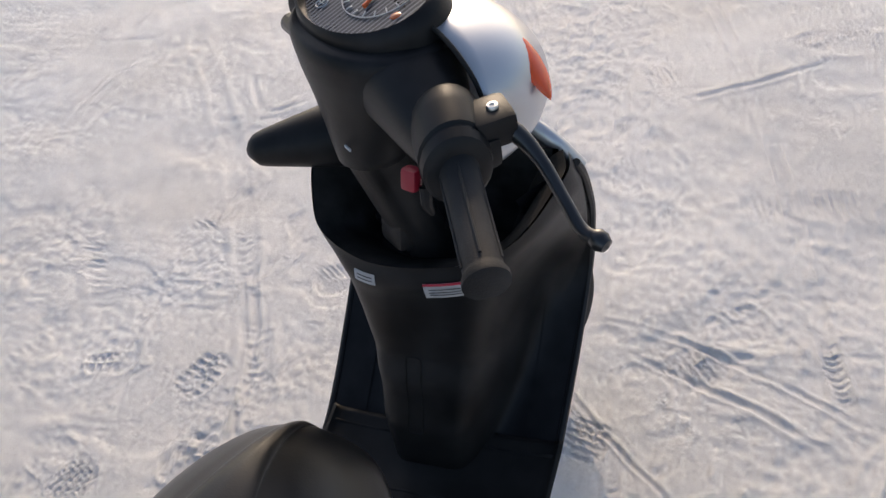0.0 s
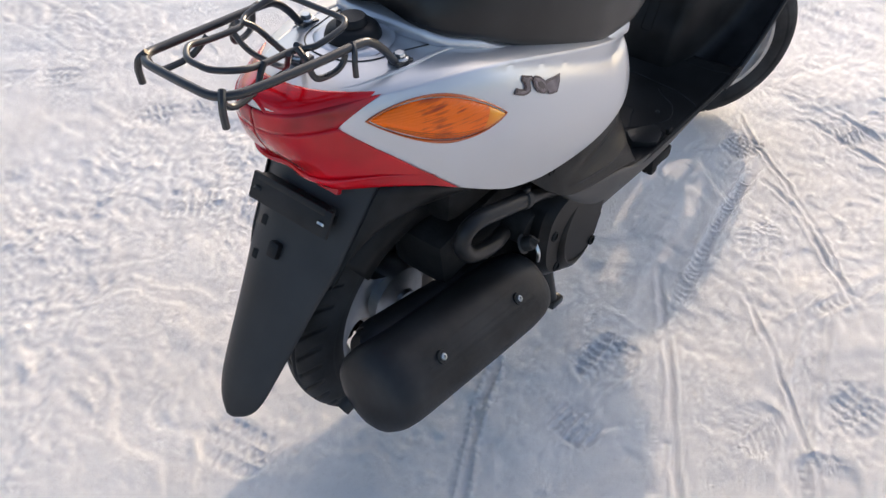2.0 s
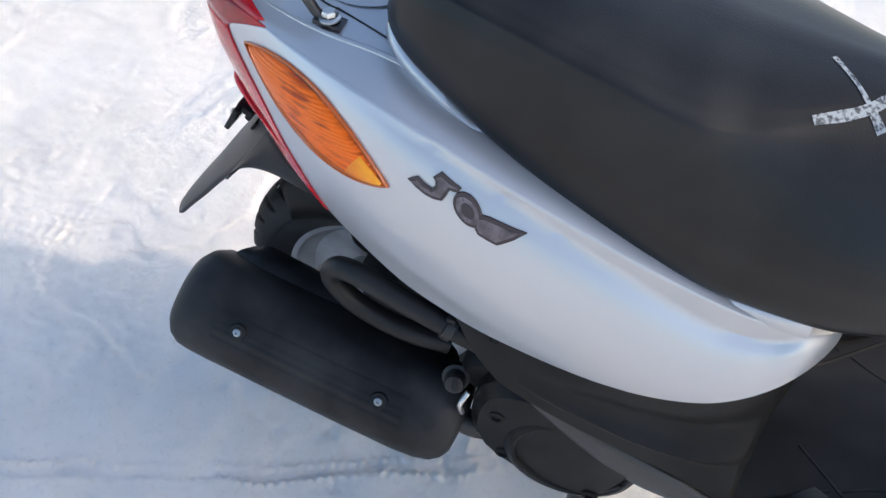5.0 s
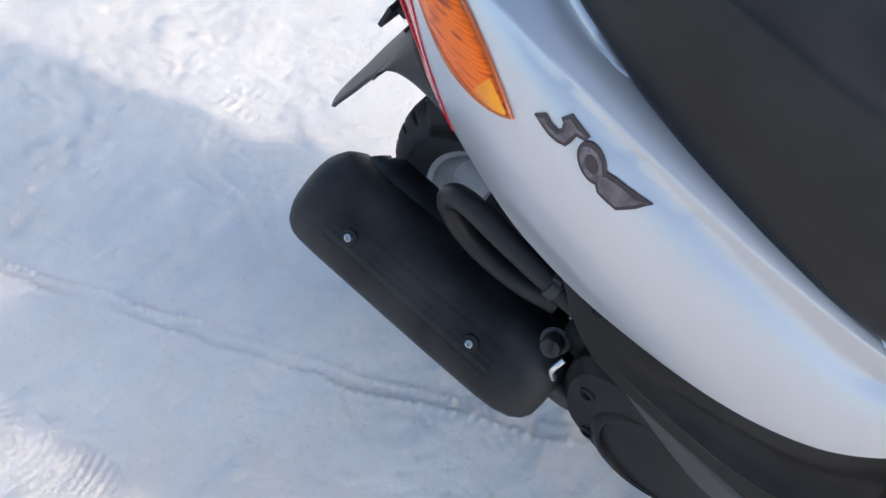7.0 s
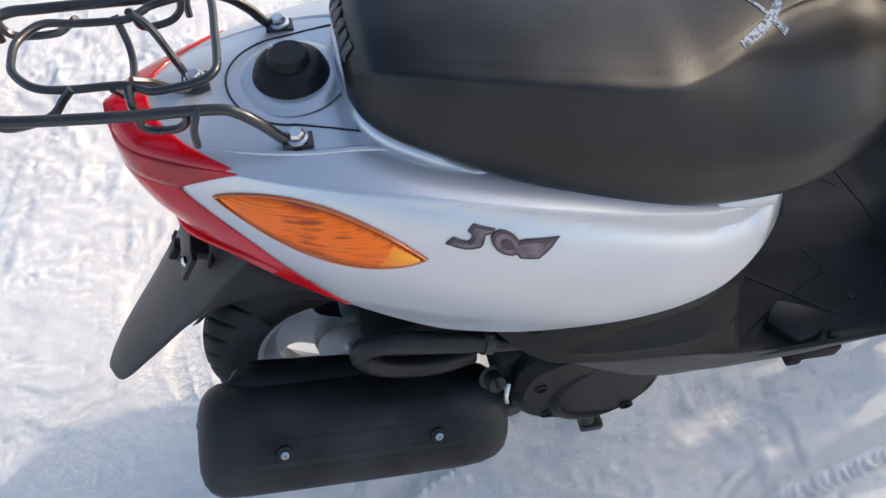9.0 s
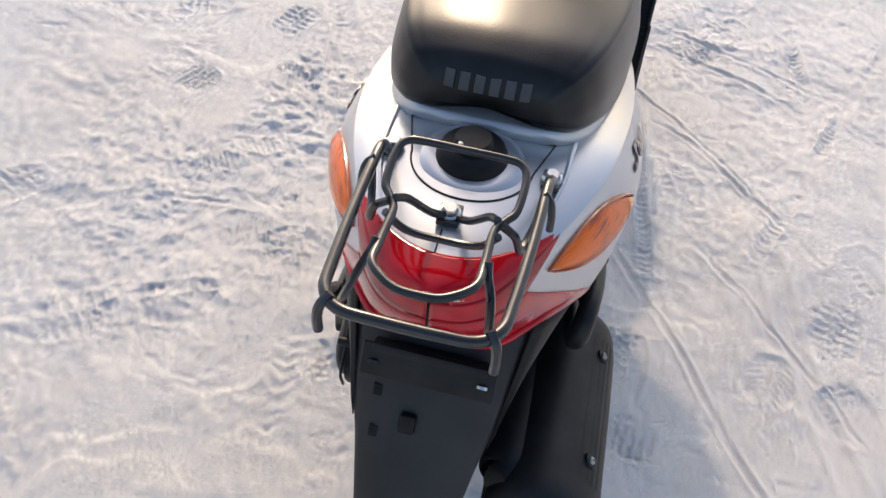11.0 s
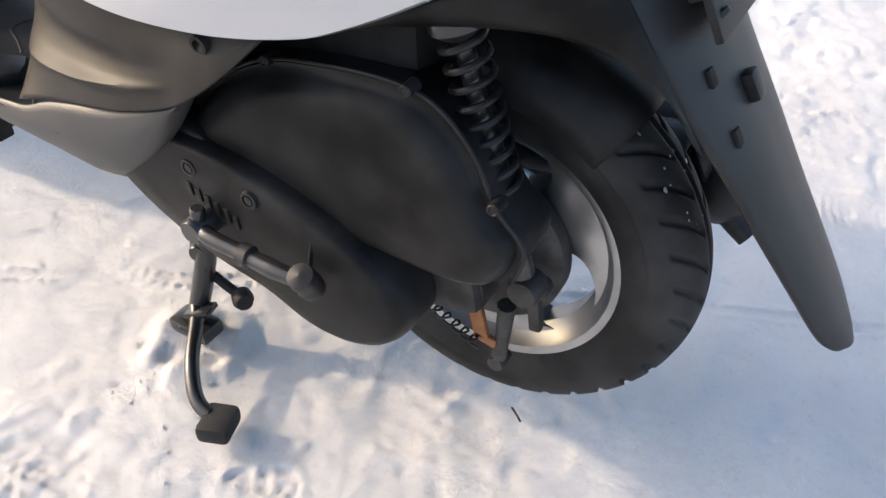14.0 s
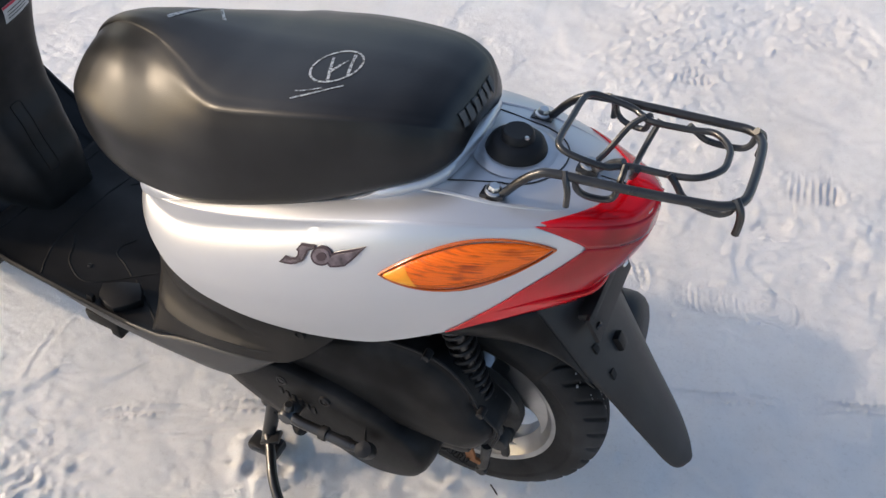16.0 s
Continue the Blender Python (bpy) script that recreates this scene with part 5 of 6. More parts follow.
hose = part("breather_hose", tube([(0.235, -0.150, 0.372), (0.19, -0.155, 0.400), (0.14, -0.158, 0.420), (0.08, -0.158, 0.440), (0.035, -0.155, 0.452), (0.010, -0.152, 0.446), (0.003, -0.150, 0.425), (0.020, -0.148, 0.395), (0.05, -0.146, 0.375), (0.09, -0.142, 0.360), (0.130, -0.130, 0.345)], 0.0125, 14, 90), HOSE, scooter, "looped black rubber hose")
part("hose_clamp", joined(lathe([(0.0128, -0.006), (0.0150, -0.005), (0.0150, 0.005), (0.0128, 0.006)], (0.138, -0.158, 0.4205), (1, 0, -0.38), 24), block((0.140, -0.160, 0.437), (0.010, 0.008, 0.008))), IRON, hose)

# ---- drive side, left: belt case, air box, kick lever
def outline_case(points, n=64):
    return smooth_line([(x, 0, z) for x, z in points], n, True)


CASE_LINE = [(0.375, 0.290), (0.345, 0.322), (0.28, 0.336), (0.18, 0.330), (0.08, 0.300), (0.03, 0.268), (0.012, 0.236), (0.026, 0.197), (0.068, 0.174), (0.112, 0.174), (0.165, 0.194), (0.235, 0.207), (0.30, 0.232), (0.35, 0.262)]


def domed(points, y0, y1, round_off, n=64):
    base = outline_case(points, n)
    c = sum(base, Vector()) / n
    rings = []
    for y, k in ((y0, 1.0), (y1 - round_off, 1.0), (y1 - round_off * 0.45, 0.985), (y1 - round_off * 0.12, 0.955), (y1, 0.90), (y1 + 0.002, 0.6)):
        rings.append([Vector((c.x + (p.x - c.x) * k, y, c.z + (p.z - c.z) * k)) for p in base])
    return loft(rings)


case = part("belt_case", domed(CASE_LINE, 0.085, 0.163, 0.028), CASE, scooter, "black belt drive case", sharp=50)
part("case_collar", placed(domed([(0.375, 0.305), (0.34, 0.338), (0.27, 0.348), (0.22, 0.330), (0.26, 0.300), (0.33, 0.268), (0.365, 0.272)], 0.080, 0.150, 0.02), Matrix()), CASE, case)
part("case_seam", tube([(0.104, 0.158, 0.305), (0.106, 0.166, 0.270), (0.108, 0.166, 0.235), (0.110, 0.160, 0.200)], 0.0016, 6), ENGINE, case, "dark joint of the case")
for at in ((0.238, 0.164, 0.311), (0.168, 0.166, 0.306), (0.272, 0.160, 0.262), (0.135, 0.165, 0.232)):
    part("case_screw", joined(lathe([(0.0090, -0.004), (0.0085, 0.0012), (0.0062, 0.0015), (0.0060, -0.001), (0.0045, -0.001), (0.0040, 0.0012), (0.0001, 0.0012)], at, (0, 1, 0), 18)), HOSE, case)
for k in range(6):
    part("emboss_bar", block((0.240 - 0.0105 * k, 0.1655, 0.289 - 0.0034 * k), (0.0055, 0.002, 0.014), (0, 8, 0), 0.3), PLASTIC, case)
kick = part("kick_lever", joined(tube([(0.222, 0.178, 0.262), (0.205, 0.185, 0.262), (0.17, 0.186, 0.262), (0.13, 0.187, 0.262), (0.100, 0.187, 0.264)], 0.0075, 12, 50, radii=[0.008, 0.008, 0.0075, 0.0085, 0.007]),
                                 lathe([(0.0001, 0.014), (0.011, 0.014), (0.013, 0.010), (0.013, -0.016)], (0.222, 0.177, 0.261), (0, 1, 0), 24), rod((0.221, 0.179, 0.264), (0.220, 0.179, 0.284), 0.007)), TUBE, scooter, "black steel kick-start lever")
part("pedal", joined(lathe([(0.006, -0.016), (0.0115, -0.015), (0.0125, -0.006), (0.0110, 0.002), (0.0125, 0.008), (0.0115, 0.016), (0.0001, 0.018)], (0.094, 0.186, 0.264), (0, 0.55, 1), 20)), HOSE, kick, "ribbed folding pedal")
part("lever_collar", lathe([(0.0075, -0.006), (0.0105, -0.005), (0.0105, 0.005), (0.0075, 0.006)], (0.160, 0.1865, 0.2625), (1, 0, 0), 20), IRON, kick)

AIR = [(0.277, 0.318), (0.240, 0.373), (0.172, 0.417), (0.100, 0.433), (0.041, 0.437), (0.008, 0.427), (-0.020, 0.400), (-0.042, 0.360), (-0.068, 0.334), (-0.062, 0.300), (-0.038, 0.284), (0.062, 0.284), (0.16, 0.290), (0.240, 0.299)]
def air_body():
    """A shell whose upper flank leans in to a soft crest while the lower one stays upright."""
    base = outline_case(AIR, 72)
    c = Vector((0.10, 0, 0.322))
    rings = []
    for y, k, lean in ((0.070, 1.0, 0.0), (0.119, 1.0, 0.0), (0.1225, 0.988, 0.0), (0.1215, 0.965, 0.02), (0.1265, 0.950, 0.05), (0.1335, 0.930, 0.09), (0.1375, 0.90, 0.15), (0.1405, 0.865, 0.26), (0.1440, 0.80, 0.44), (0.1452, 0.72, 0.52), (0.1440, 0.5, 0.58), (0.1435, 0.2, 0.6)):
        ring = []
        for p in base:
            up = min(1.0, max(0.0, (p.z - 0.315) / 0.10))
            s = k * (1 - lean * up)
            ring.append(Vector((c.x + (p.x - c.x) * (k * (1 - 0.25 * lean * up)), y, c.z + (p.z - c.z) * s)))
        rings.append(ring)
    return loft(rings)


air = part("air_box", air_body(), CASE, scooter, "matt black air filter box", sharp=70)
part("air_flange", tube([(0.262, 0.122, 0.345), (0.238, 0.124, 0.376), (0.172, 0.125, 0.420), (0.100, 0.125, 0.436), (0.041, 0.125, 0.440), (0.006, 0.125, 0.430), (-0.023, 0.125, 0.402), (-0.045, 0.125, 0.362), (-0.071, 0.125, 0.334), (-0.065, 0.125, 0.298)], 0.0020, 8, 60), PLASTIC, air)
for at in ((0.032, 0.130, 0.440), (-0.046, 0.132, 0.368), (0.165, 0.128, 0.423)):
    part("air_screw", joined(lathe([(0.0058, -0.012), (0.0054, 0.002), (0.0040, 0.003), (0.003, 0.002), (0.0001, 0.002)], at, (0, 1, 0), 16)), PLASTIC, air)
# swing arm tail, brake arm, levers at the hub
part("gear_case", joined(block((0.03, 0.085, 0.245), (0.11, 0.05, 0.075), (0, 12, 0), 0.3), lathe([(0.0001, 0.030), (0.020, 0.030), (0.030, 0.022), (0.034, 0.0)], (0.002, 0.075, 0.237), (0, 1, 0), 28)), IRON, engine, "grimy gear housing")
part("brake_arm", joined(tube([(-0.044, 0.080, 0.222), (-0.042, 0.076, 0.175), (-0.037, 0.068, 0.136)], 0.007, 10, 20, radii=[0.009, 0.007, 0.008]), lathe([(0.0001, 0.008), (0.008, 0.008), (0.009, 0.004), (0.009, -0.012)], (-0.037, 0.068, 0.131), (0, 1, 0), 18)), IRON, engine, "steel brake arm")
part("brake_cam", joined(block((-0.066, 0.068, 0.222), (0.012, 0.010, 0.055), (0, 10, 0), 0.3), rod((-0.070, 0.078, 0.248), (-0.070, 0.060, 0.248), 0.009)), IRON, engine)
part("cable_lever", joined(block((-0.014, 0.080, 0.200), (0.015, 0.006, 0.066), (0, 16, 0), 0.3), block((-0.026, 0.080, 0.168), (0.024, 0.006, 0.010), (0, -8, 0), 0.3)), RUST, engine, "rusty cable lever")
part("hub_spring", tube([(0.030 - 0.0025 * k + 0.006 * math.cos(k * 1.6), 0.088 + 0.006 * math.sin(k * 1.6), 0.190 - 0.0012 * k) for k in range(22)], 0.0012, 6, 110), IRON, engine)

# ---- rear shock absorber
shock_a, shock_b = Vector((0.017, 0.096, 0.500)), Vector((-0.060, 0.084, 0.262))
shock = part("shock_absorber", joined(rod(shock_a, shock_b, 0.008, 16), rod(shock_a.lerp(shock_b, 0.42), shock_a.lerp(shock_b, 0.97), 0.0105, 18), lathe([(0.0001, 0.03), (0.018, 0.03), (0.022, 0.024), (0.022, 0.006), (0.012, -0.002)], shock_a.lerp(shock_b, 0.10), shock_a - shock_b, 28)), TUBE, scooter, "black coil-spring rear shock absorber")
axis = (shock_b - shock_a).normalized()
sx = axis.orthogonal().normalized()
sy = axis.cross(sx)
turns = 12.5
part("spring", tube([shock_a.lerp(shock_b, 0.10 + 0.76 * k / 190) + (0.0168 - 0.001 * k / 190) * (math.cos(2 * math.pi * turns * k / 190) * sx + math.sin(2 * math.pi * turns * k / 190) * sy) for k in range(191)], 0.0031, 8, 420), HOSE, shock, "glossy black coil spring")
part("damper_rod", rod(shock_a.lerp(shock_b, 0.08), shock_a.lerp(shock_b, 0.5), 0.0075, 16), CHROME, shock, "bright damper rod")
part("lower_eye", joined(lathe([(0.0001, 0.012), (0.013, 0.012), (0.015, 0.008), (0.015, -0.012), (0.0001, -0.012)], shock_b + axis * 0.006, (0, 1, 0), 20)), IRON, shock)

# ---- centre stand
stand = part("centre_stand", joined(rod((0.33, -0.085, 0.205), (0.33, 0.085, 0.205), 0.012), tube([(0.33, 0.075, 0.205), (0.325, 0.095, 0.12), (0.330, 0.125, 0.030)], 0.0125, 12, 24), tube([(0.33, -0.075, 0.205), (0.325, -0.095, 0.12), (0.325, -0.115, 0.030)], 0.0125, 12, 24),
                                    rod((0.327, -0.095, 0.11), (0.327, 0.095, 0.11), 0.009)), TUBE, scooter, "black tubular centre stand")
for y in (0.128, -0.118):
    part("stand_foot", block((0.332, y, 0.020), (0.060, 0.034, 0.020) if y > 0 else (0.036, 0.024, 0.018), (0, 6, 0), 0.3), TUBE, stand)
part("tang", tube([(0.330, 0.122, 0.050), (0.312, 0.142, 0.046), (0.283, 0.180, 0.040), (0.260, 0.203, 0.032), (0.242, 0.214, 0.026), (0.224, 0.217, 0.023)], 0.0085, 12, 40), TUBE, stand, "foot lever of the stand")
part("tang_pad", block((0.211, 0.219, 0.020), (0.036, 0.042, 0.022), (6, 4, 20), 0.3), RUBBER, stand, "black rubber pad")
part("stop_rubber", joined(lathe([(0.0001, 0.012), (0.010, 0.011), (0.013, 0.004), (0.012, -0.006), (0.006, -0.012)], (0.280, 0.095, 0.066), (-0.8, 0.5, 0.1), 18), rod((0.290, 0.094, 0.068), (0.322, 0.098, 0.085), 0.006)), RUBBER, stand)
part("stand_spring", tube([(0.342, 0.100 - 0.001 * k, 0.105 + 0.0035 * k) for k in range(12)], 0.006, 8), IRON, stand)
part("stand_plate", block((0.318, 0.128, 0.052), (0.034, 0.026, 0.007), (10, 18, 20), 0.3), TUBE, stand, "flat steel web above the foot")
part("stand_pivot", joined(lathe([(0.0001, 0.010), (0.011, 0.010), (0.013, 0.006), (0.013, -0.010)], (0.330, 0.098, 0.118), (-0.3, 1, 0), 18)), TUBE, stand)

# ---- dark side covers below the silver panels, and the floorboard
COVER_LOW = [(0.135, 0.462), (0.17, 0.425), (0.205, 0.398), (0.23, 0.385), (0.30, 0.358), (0.40, 0.330), (0.46, 0.308)]


def cover_y(x, z):
    top = tail(t_at(x), spl(LOWER, x)).y - 0.008
    k = min(max((spl(LOWER, x) - z) / max(0.03, spl(LOWER, x) - spl(COVER_LOW, x)), 0), 1)
    flare = 0.187 - 0.060 * max(0, (x - 0.24)) - 0.25 * max(0, 0.20 - x)
    bend = 0.75 + 2.2 * min(1.0, max(0.0, (x - 0.26) / 0.18))
    ridge = min(1.0, max(0.0, (x - 0.22) / 0.12)) * min(1.0, max(0.0, (0.47 - x) / 0.04))
    return top + (flare - top) * k ** bend + ridge * (0.0095 * math.exp(-((k - 0.72) / 0.050) ** 2) - 0.0085 * math.exp(-((k - 0.50) / 0.13) ** 2))


for sgn in (1, -1):
    turn_over = (lambda g: g) if sgn > 0 else mirrored
    xs = np.linspace(0.135, 0.46, 40)
    cover = part("side_cover", turn_over(grid(lambda x, s: Vector((x, cover_y(x, spl(LOWER, x) + 0.012 + (spl(COVER_LOW, x) - spl(LOWER, x) - 0.012) * s) , spl(LOWER, x) + 0.012 + (spl(COVER_LOW, x) - spl(LOWER, x) - 0.012) * s)), xs, np.linspace(0, 1, 40))),
                 FLOOR, scooter, "dark grey textured plastic lower side cover", thick=0.003)
    part("cover_screw", turn_over(joined(lathe([(0.0085, -0.004), (0.0080, 0.002), (0.0052, 0.0022), (0.0048, -0.002), (0.0001, -0.002)], (0.188, cover_y(0.188, 0.446) + 0.001, 0.447), (0, 1, -0.1), 18))), ENGINE, cover, "recessed screw")
    skirt_top = [(0.215, 0.391), (0.23, 0.383), (0.30, 0.356), (0.40, 0.328), (0.46, 0.302), (0.60, 0.283), (0.83, 0.283)]
    skirt_low = [(0.215, 0.389), (0.24, 0.352), (0.30, 0.285), (0.34, 0.256), (0.40, 0.246), (0.60, 0.240), (0.83, 0.245)]
    skirt = part("floor_skirt", turn_over(grid(lambda x, s: Vector((x, min(0.186 - 0.05 * max(0, x - 0.26), 0.180) - 0.020 * s * s + 0.004 * math.sin(s * 3.1), spl(skirt_top, x) + (spl(skirt_low, x) - spl(skirt_top, x)) * s)), np.linspace(0.215, 0.83, 60), np.linspace(0, 1, 9))),
                 SKIRT, scooter, "grey plastic floor skirt", thick=0.003)
    part("skirt_screw", turn_over(screw_head((0.40, 0.1655, 0.285), (0, 1, 0), 0.004)), ENGINE, skirt)
    part("peg_bracket", turn_over(joined(block((0.60, 0.145, 0.225), (0.070, 0.030, 0.026), (0, 4, 0)), block((0.575, 0.150, 0.214), (0.020, 0.022, 0.020)))), ENGINE, skirt)


def floor_top(x, y):
    rise = 0.0 if x < 0.75 else 1.0 * (x - 0.75) ** 1.7
    edge = 0.006 * math.exp(-((abs(y) - 0.172) / 0.006) ** 2)
    back = 0.10 * max(0.0, 0.475 - x) ** 1.1
    return 0.286 + rise + edge + back - 0.004 * math.exp(-((abs(y) - 0.09) / 0.05) ** 4)


def floor_half(x):
    return 0.176 if x > 0.46 else 0.176 + 0.006 * (0.46 - x) / 0.1


floorboard = part("floorboard", grid(lambda x, v: Vector((x, v * floor_half(x), floor_top(x, v * floor_half(x)))), np.linspace(0.40, 0.845, 60), np.linspace(-1, 1, 61)), FLOOR, scooter, "dusty dark grey plastic footboard", thick=0.004)
part("under_tray", joined(block((0.62, 0, 0.245), (0.42, 0.28, 0.05), (0, 0, 0), 0.3)), ENGINE, floorboard)
part("foot_seam", tube([(0.824, y, floor_top(0.824, y) - 0.0020) for y in np.linspace(-0.166, 0.166, 24)], 0.0030, 8, 60), ENGINE, floorboard, "dark joint across the floor")
for sgn in (1, -1):
    def groove(points, r=0.0034, sgn=sgn):
        line = smooth_line([(x, sgn * y, 0) for x, y in points], 40)
        return tube([(p.x, p.y, floor_top(p.x, p.y) - r * 0.70) for p in line], r, 8, 120)

    part("floor_seam", groove([(0.699, 0.167), (0.720, 0.135), (0.735, 0.100), (0.739, 0.040), (0.738, 0.0)]), ENGINE, floorboard)
    part("hatch_seam", groove([(0.722, 0.070), (0.703, 0.092), (0.690, 0.115), (0.667, 0.131), (0.640, 0.140), (0.618, 0.132), (0.596, 0.113), (0.558, 0.078), (0.530, 0.055)]), ENGINE, floorboard, "curved joint of the floor hatch")
    part("hatch_seam", groove([(0.621, 0.030), (0.634, 0.052), (0.630, 0.068), (0.606, 0.078), (0.579, 0.092)]), ENGINE, floorboard)
    part("floor_seam", groove([(0.566, 0.096), (0.540, 0.110), (0.514, 0.127), (0.485, 0.146), (0.458, 0.164)]), ENGINE, floorboard)
    part("floor_screw", screw_head((0.650, sgn * 0.110, floor_top(0.650, 0.110)), (0, 0, 1), 0.0045), IRON, floorboard)
    peg = [(0.600, 0.132), (0.574, 0.116), (0.546, 0.105), (0.530, 0.118), (0.519, 0.133), (0.533, 0.152), (0.548, 0.166), (0.566, 0.164), (0.584, 0.158), (0.594, 0.146)]
    part("peg_cap", plate([(x, sgn * y) for x, y in peg], lambda a, c, h: (a, c, 0.279 + h * (1.0 + 6.0 * max(0.0, 0.60 - a))), 0.014, 0.003), PLASTIC, floorboard, "folded black foot peg")
    part("peg_tab", block((0.594, sgn * 0.164, 0.293), (0.012, 0.008, 0.018), (0, -12, 0), 0.3), FLOOR, floorboard)

# front face of the seat pedestal
def pedestal(u, v):
    a = -1.45 + 2.9 * u
    z = 0.288 + (0.60 - 0.288) * v
    w = 0.155 - 0.030 * v
    return Vector((0.345 + 0.135 * math.cos(a) + 0.01 * v, w * math.sin(a) * 1.02, z))


part("seat_pedestal", grid(pedestal, np.linspace(0, 1, 40), np.linspace(0, 1, 14)), FLOOR, scooter, "dark grey pedestal below the seat front", thick=0.003)

# ---- leg shield: dark inner panel with an open pocket, silver outer shell
def shield_half(z):
    return spl([(0.275, 0.166), (0.36, 0.174), (0.48, 0.182), (0.60, 0.186), (0.66, 0.185), (0.70, 0.178), (0.735, 0.160)], z)


def shield_edge(z):
    return spl([(0.275, 0.805), (0.30, 0.865), (0.33, 0.925), (0.37, 0.985), (0.42, 1.040), (0.47, 1.065), (0.54, 1.060), (0.62, 1.025), (0.70, 0.975), (0.735, 0.957)], z)


def shield_wide(v, z):
    """Half width; the far flange is hidden behind the pocket and narrower."""
    return shield_half(z) if v < 0 else spl([(0.275, 0.182), (0.36, 0.190), (0.50, 0.188), (0.60, 0.172), (0.70, 0.148)], z)


def shield_in(v, z):
    """Inner face: v across from -1 to 1."""
    bulge = spl([(0.275, 0.023), (0.30, 0.082), (0.33, 0.138), (0.37, 0.190), (0.45, 0.236), (0.54, 0.220), (0.62, 0.173), (0.66, 0.150), (0.735, 0.105)], z)
    width = spl([(0.275, 0.36), (0.34, 0.46), (0.50, 0.60), (0.60, 0.70), (0.80, 0.78)], z)
    k = 1 / (1 + (abs(v) / width) ** 7)
    return Vector((shield_edge(z) - bulge * k + 0.012 * (1 - v * v) * (1 - k), v * shield_wide(v, z), z))


LIP = [(0.978, 0.146, 0.735), (0.945, 0.150, 0.700), (0.915, 0.147, 0.668), (0.890, 0.138, 0.634), (0.862, 0.104, 0.628), (0.838, 0.056, 0.628), (0.830, 0.010, 0.630), (0.829, -0.040, 0.636), (0.832, -0.085, 0.646),
       (0.842, -0.122, 0.662), (0.866, -0.152, 0.684), (0.908, -0.172, 0.702), (0.945, -0.180, 0.706), (0.975, -0.172, 0.712)]
lip_line = smooth_line(LIP, 120)


def shield_column(u, s):
    """From the pocket's lip (s = 0) down to the floor (s = 1)."""
    k = u * 119
    i = min(118, int(k))
    p = lip_line[i].lerp(lip_line[i + 1], k - i)
    v = max(-1.0, min(1.0, p.y / shield_wide(p.y, 0.60)))
    z = p.z + (0.275 - p.z) * s
    away = p - shield_in(v, p.z)
    drop = p.z - z
    full = min(1.0, max(0.0, (-p.y - 0.07) / 0.08))
    hold = math.exp(-(drop / (0.075 + 0.075 * full)) ** 2)
    roll = 0.004 * math.exp(-(drop / 0.012) ** 2) - 0.003 * math.exp(-((drop - 0.030) / 0.016) ** 2)
    return shield_in(v, z) + Vector((away.x * hold + roll, away.y * hold, 0))


inner_panel = part("leg_shield", grid(shield_column, np.linspace(0.06, 0.985, 100), np.r_[np.linspace(0, 0.3, 30), np.linspace(0.3, 1, 40)[1:]]), PLASTIC, scooter, "black plastic inner leg shield with open pocket")


for sgn, top in ((1, 0.640), (-1, 0.690)):
    def flange(v, s, sgn=sgn, top=top):
        z = 0.275 + (top - 0.275) * s
        return shield_in(sgn * v, z) + Vector((-0.0030, 0, 0))

    part("flange", grid(flange, np.linspace(0.70, 1.0, 16), np.linspace(0, 1, 30)), PLASTIC, inner_panel, "flat black flange of the leg shield")


def shield_out(v, z):
    front = spl([(0.275, 0.890), (0.33, 0.985), (0.42, 1.085), (0.50, 1.110), (0.60, 1.085), (0.72, 1.035), (0.80, 1.0)], z)
    return Vector((shield_edge(z) + 0.006 + (front - shield_edge(z)) * (1 - abs(v) ** 2.6), v * (shield_wide(v, z) - 0.002), z))


part("outer_shell", grid(lambda v, s: shield_out(v, 0.275 + (spl([(0, 0.76), (0.5, 0.755), (0.85, 0.715), (1.0, 0.670)], abs(v)) - 0.275) * s), np.linspace(-1, 1, 61), np.linspace(0, 1, 40)), SILVER, inner_panel, "silver painted front shell", thick=0.003)
for sgn in (1, -1):
    part("shield_edge", tube([(shield_edge(z) - 0.0005, sgn * (shield_wide(sgn, z) + 0.001), z) for z in np.linspace(0.275, 0.690 if sgn < 0 else 0.635, 30)], 0.0055, 8, 80), MATT, inner_panel, "dark rounded shield edge")
# pocket: a rounded lip running in a U, an outer flank down to the panel, walls and floor inside


def pocket(u, s):
    """Inside: s 0 on the lip, 1 at the bottom, 2 up the back wall."""
    p = lip_line[int(round(u * 119))]
    inward = Vector((0.965 - p.x, p.y * 0.2 - 0.02 - p.y, 0)).normalized()
    if s <= 1:
        return p + inward * (0.004 + 0.014 * min(1, s * 4) + 0.060 * s) + Vector((0, 0, (0.575 - p.z) * s ** 1.2 + 0.001 * math.sin(min(1, s * 6) * math.pi)))
    k = s - 1
    q = p + inward * 0.078
    q.z = 0.575
    back = Vector((0.978, p.y * (1.0 if p.y > 0 else 0.9), 0.575 + (0.17 if p.y > 0 else 0.135) * max(0, k - 0.6) / 0.4))
    return q.lerp(back, min(1, k / 0.6)) if k < 0.6 else back


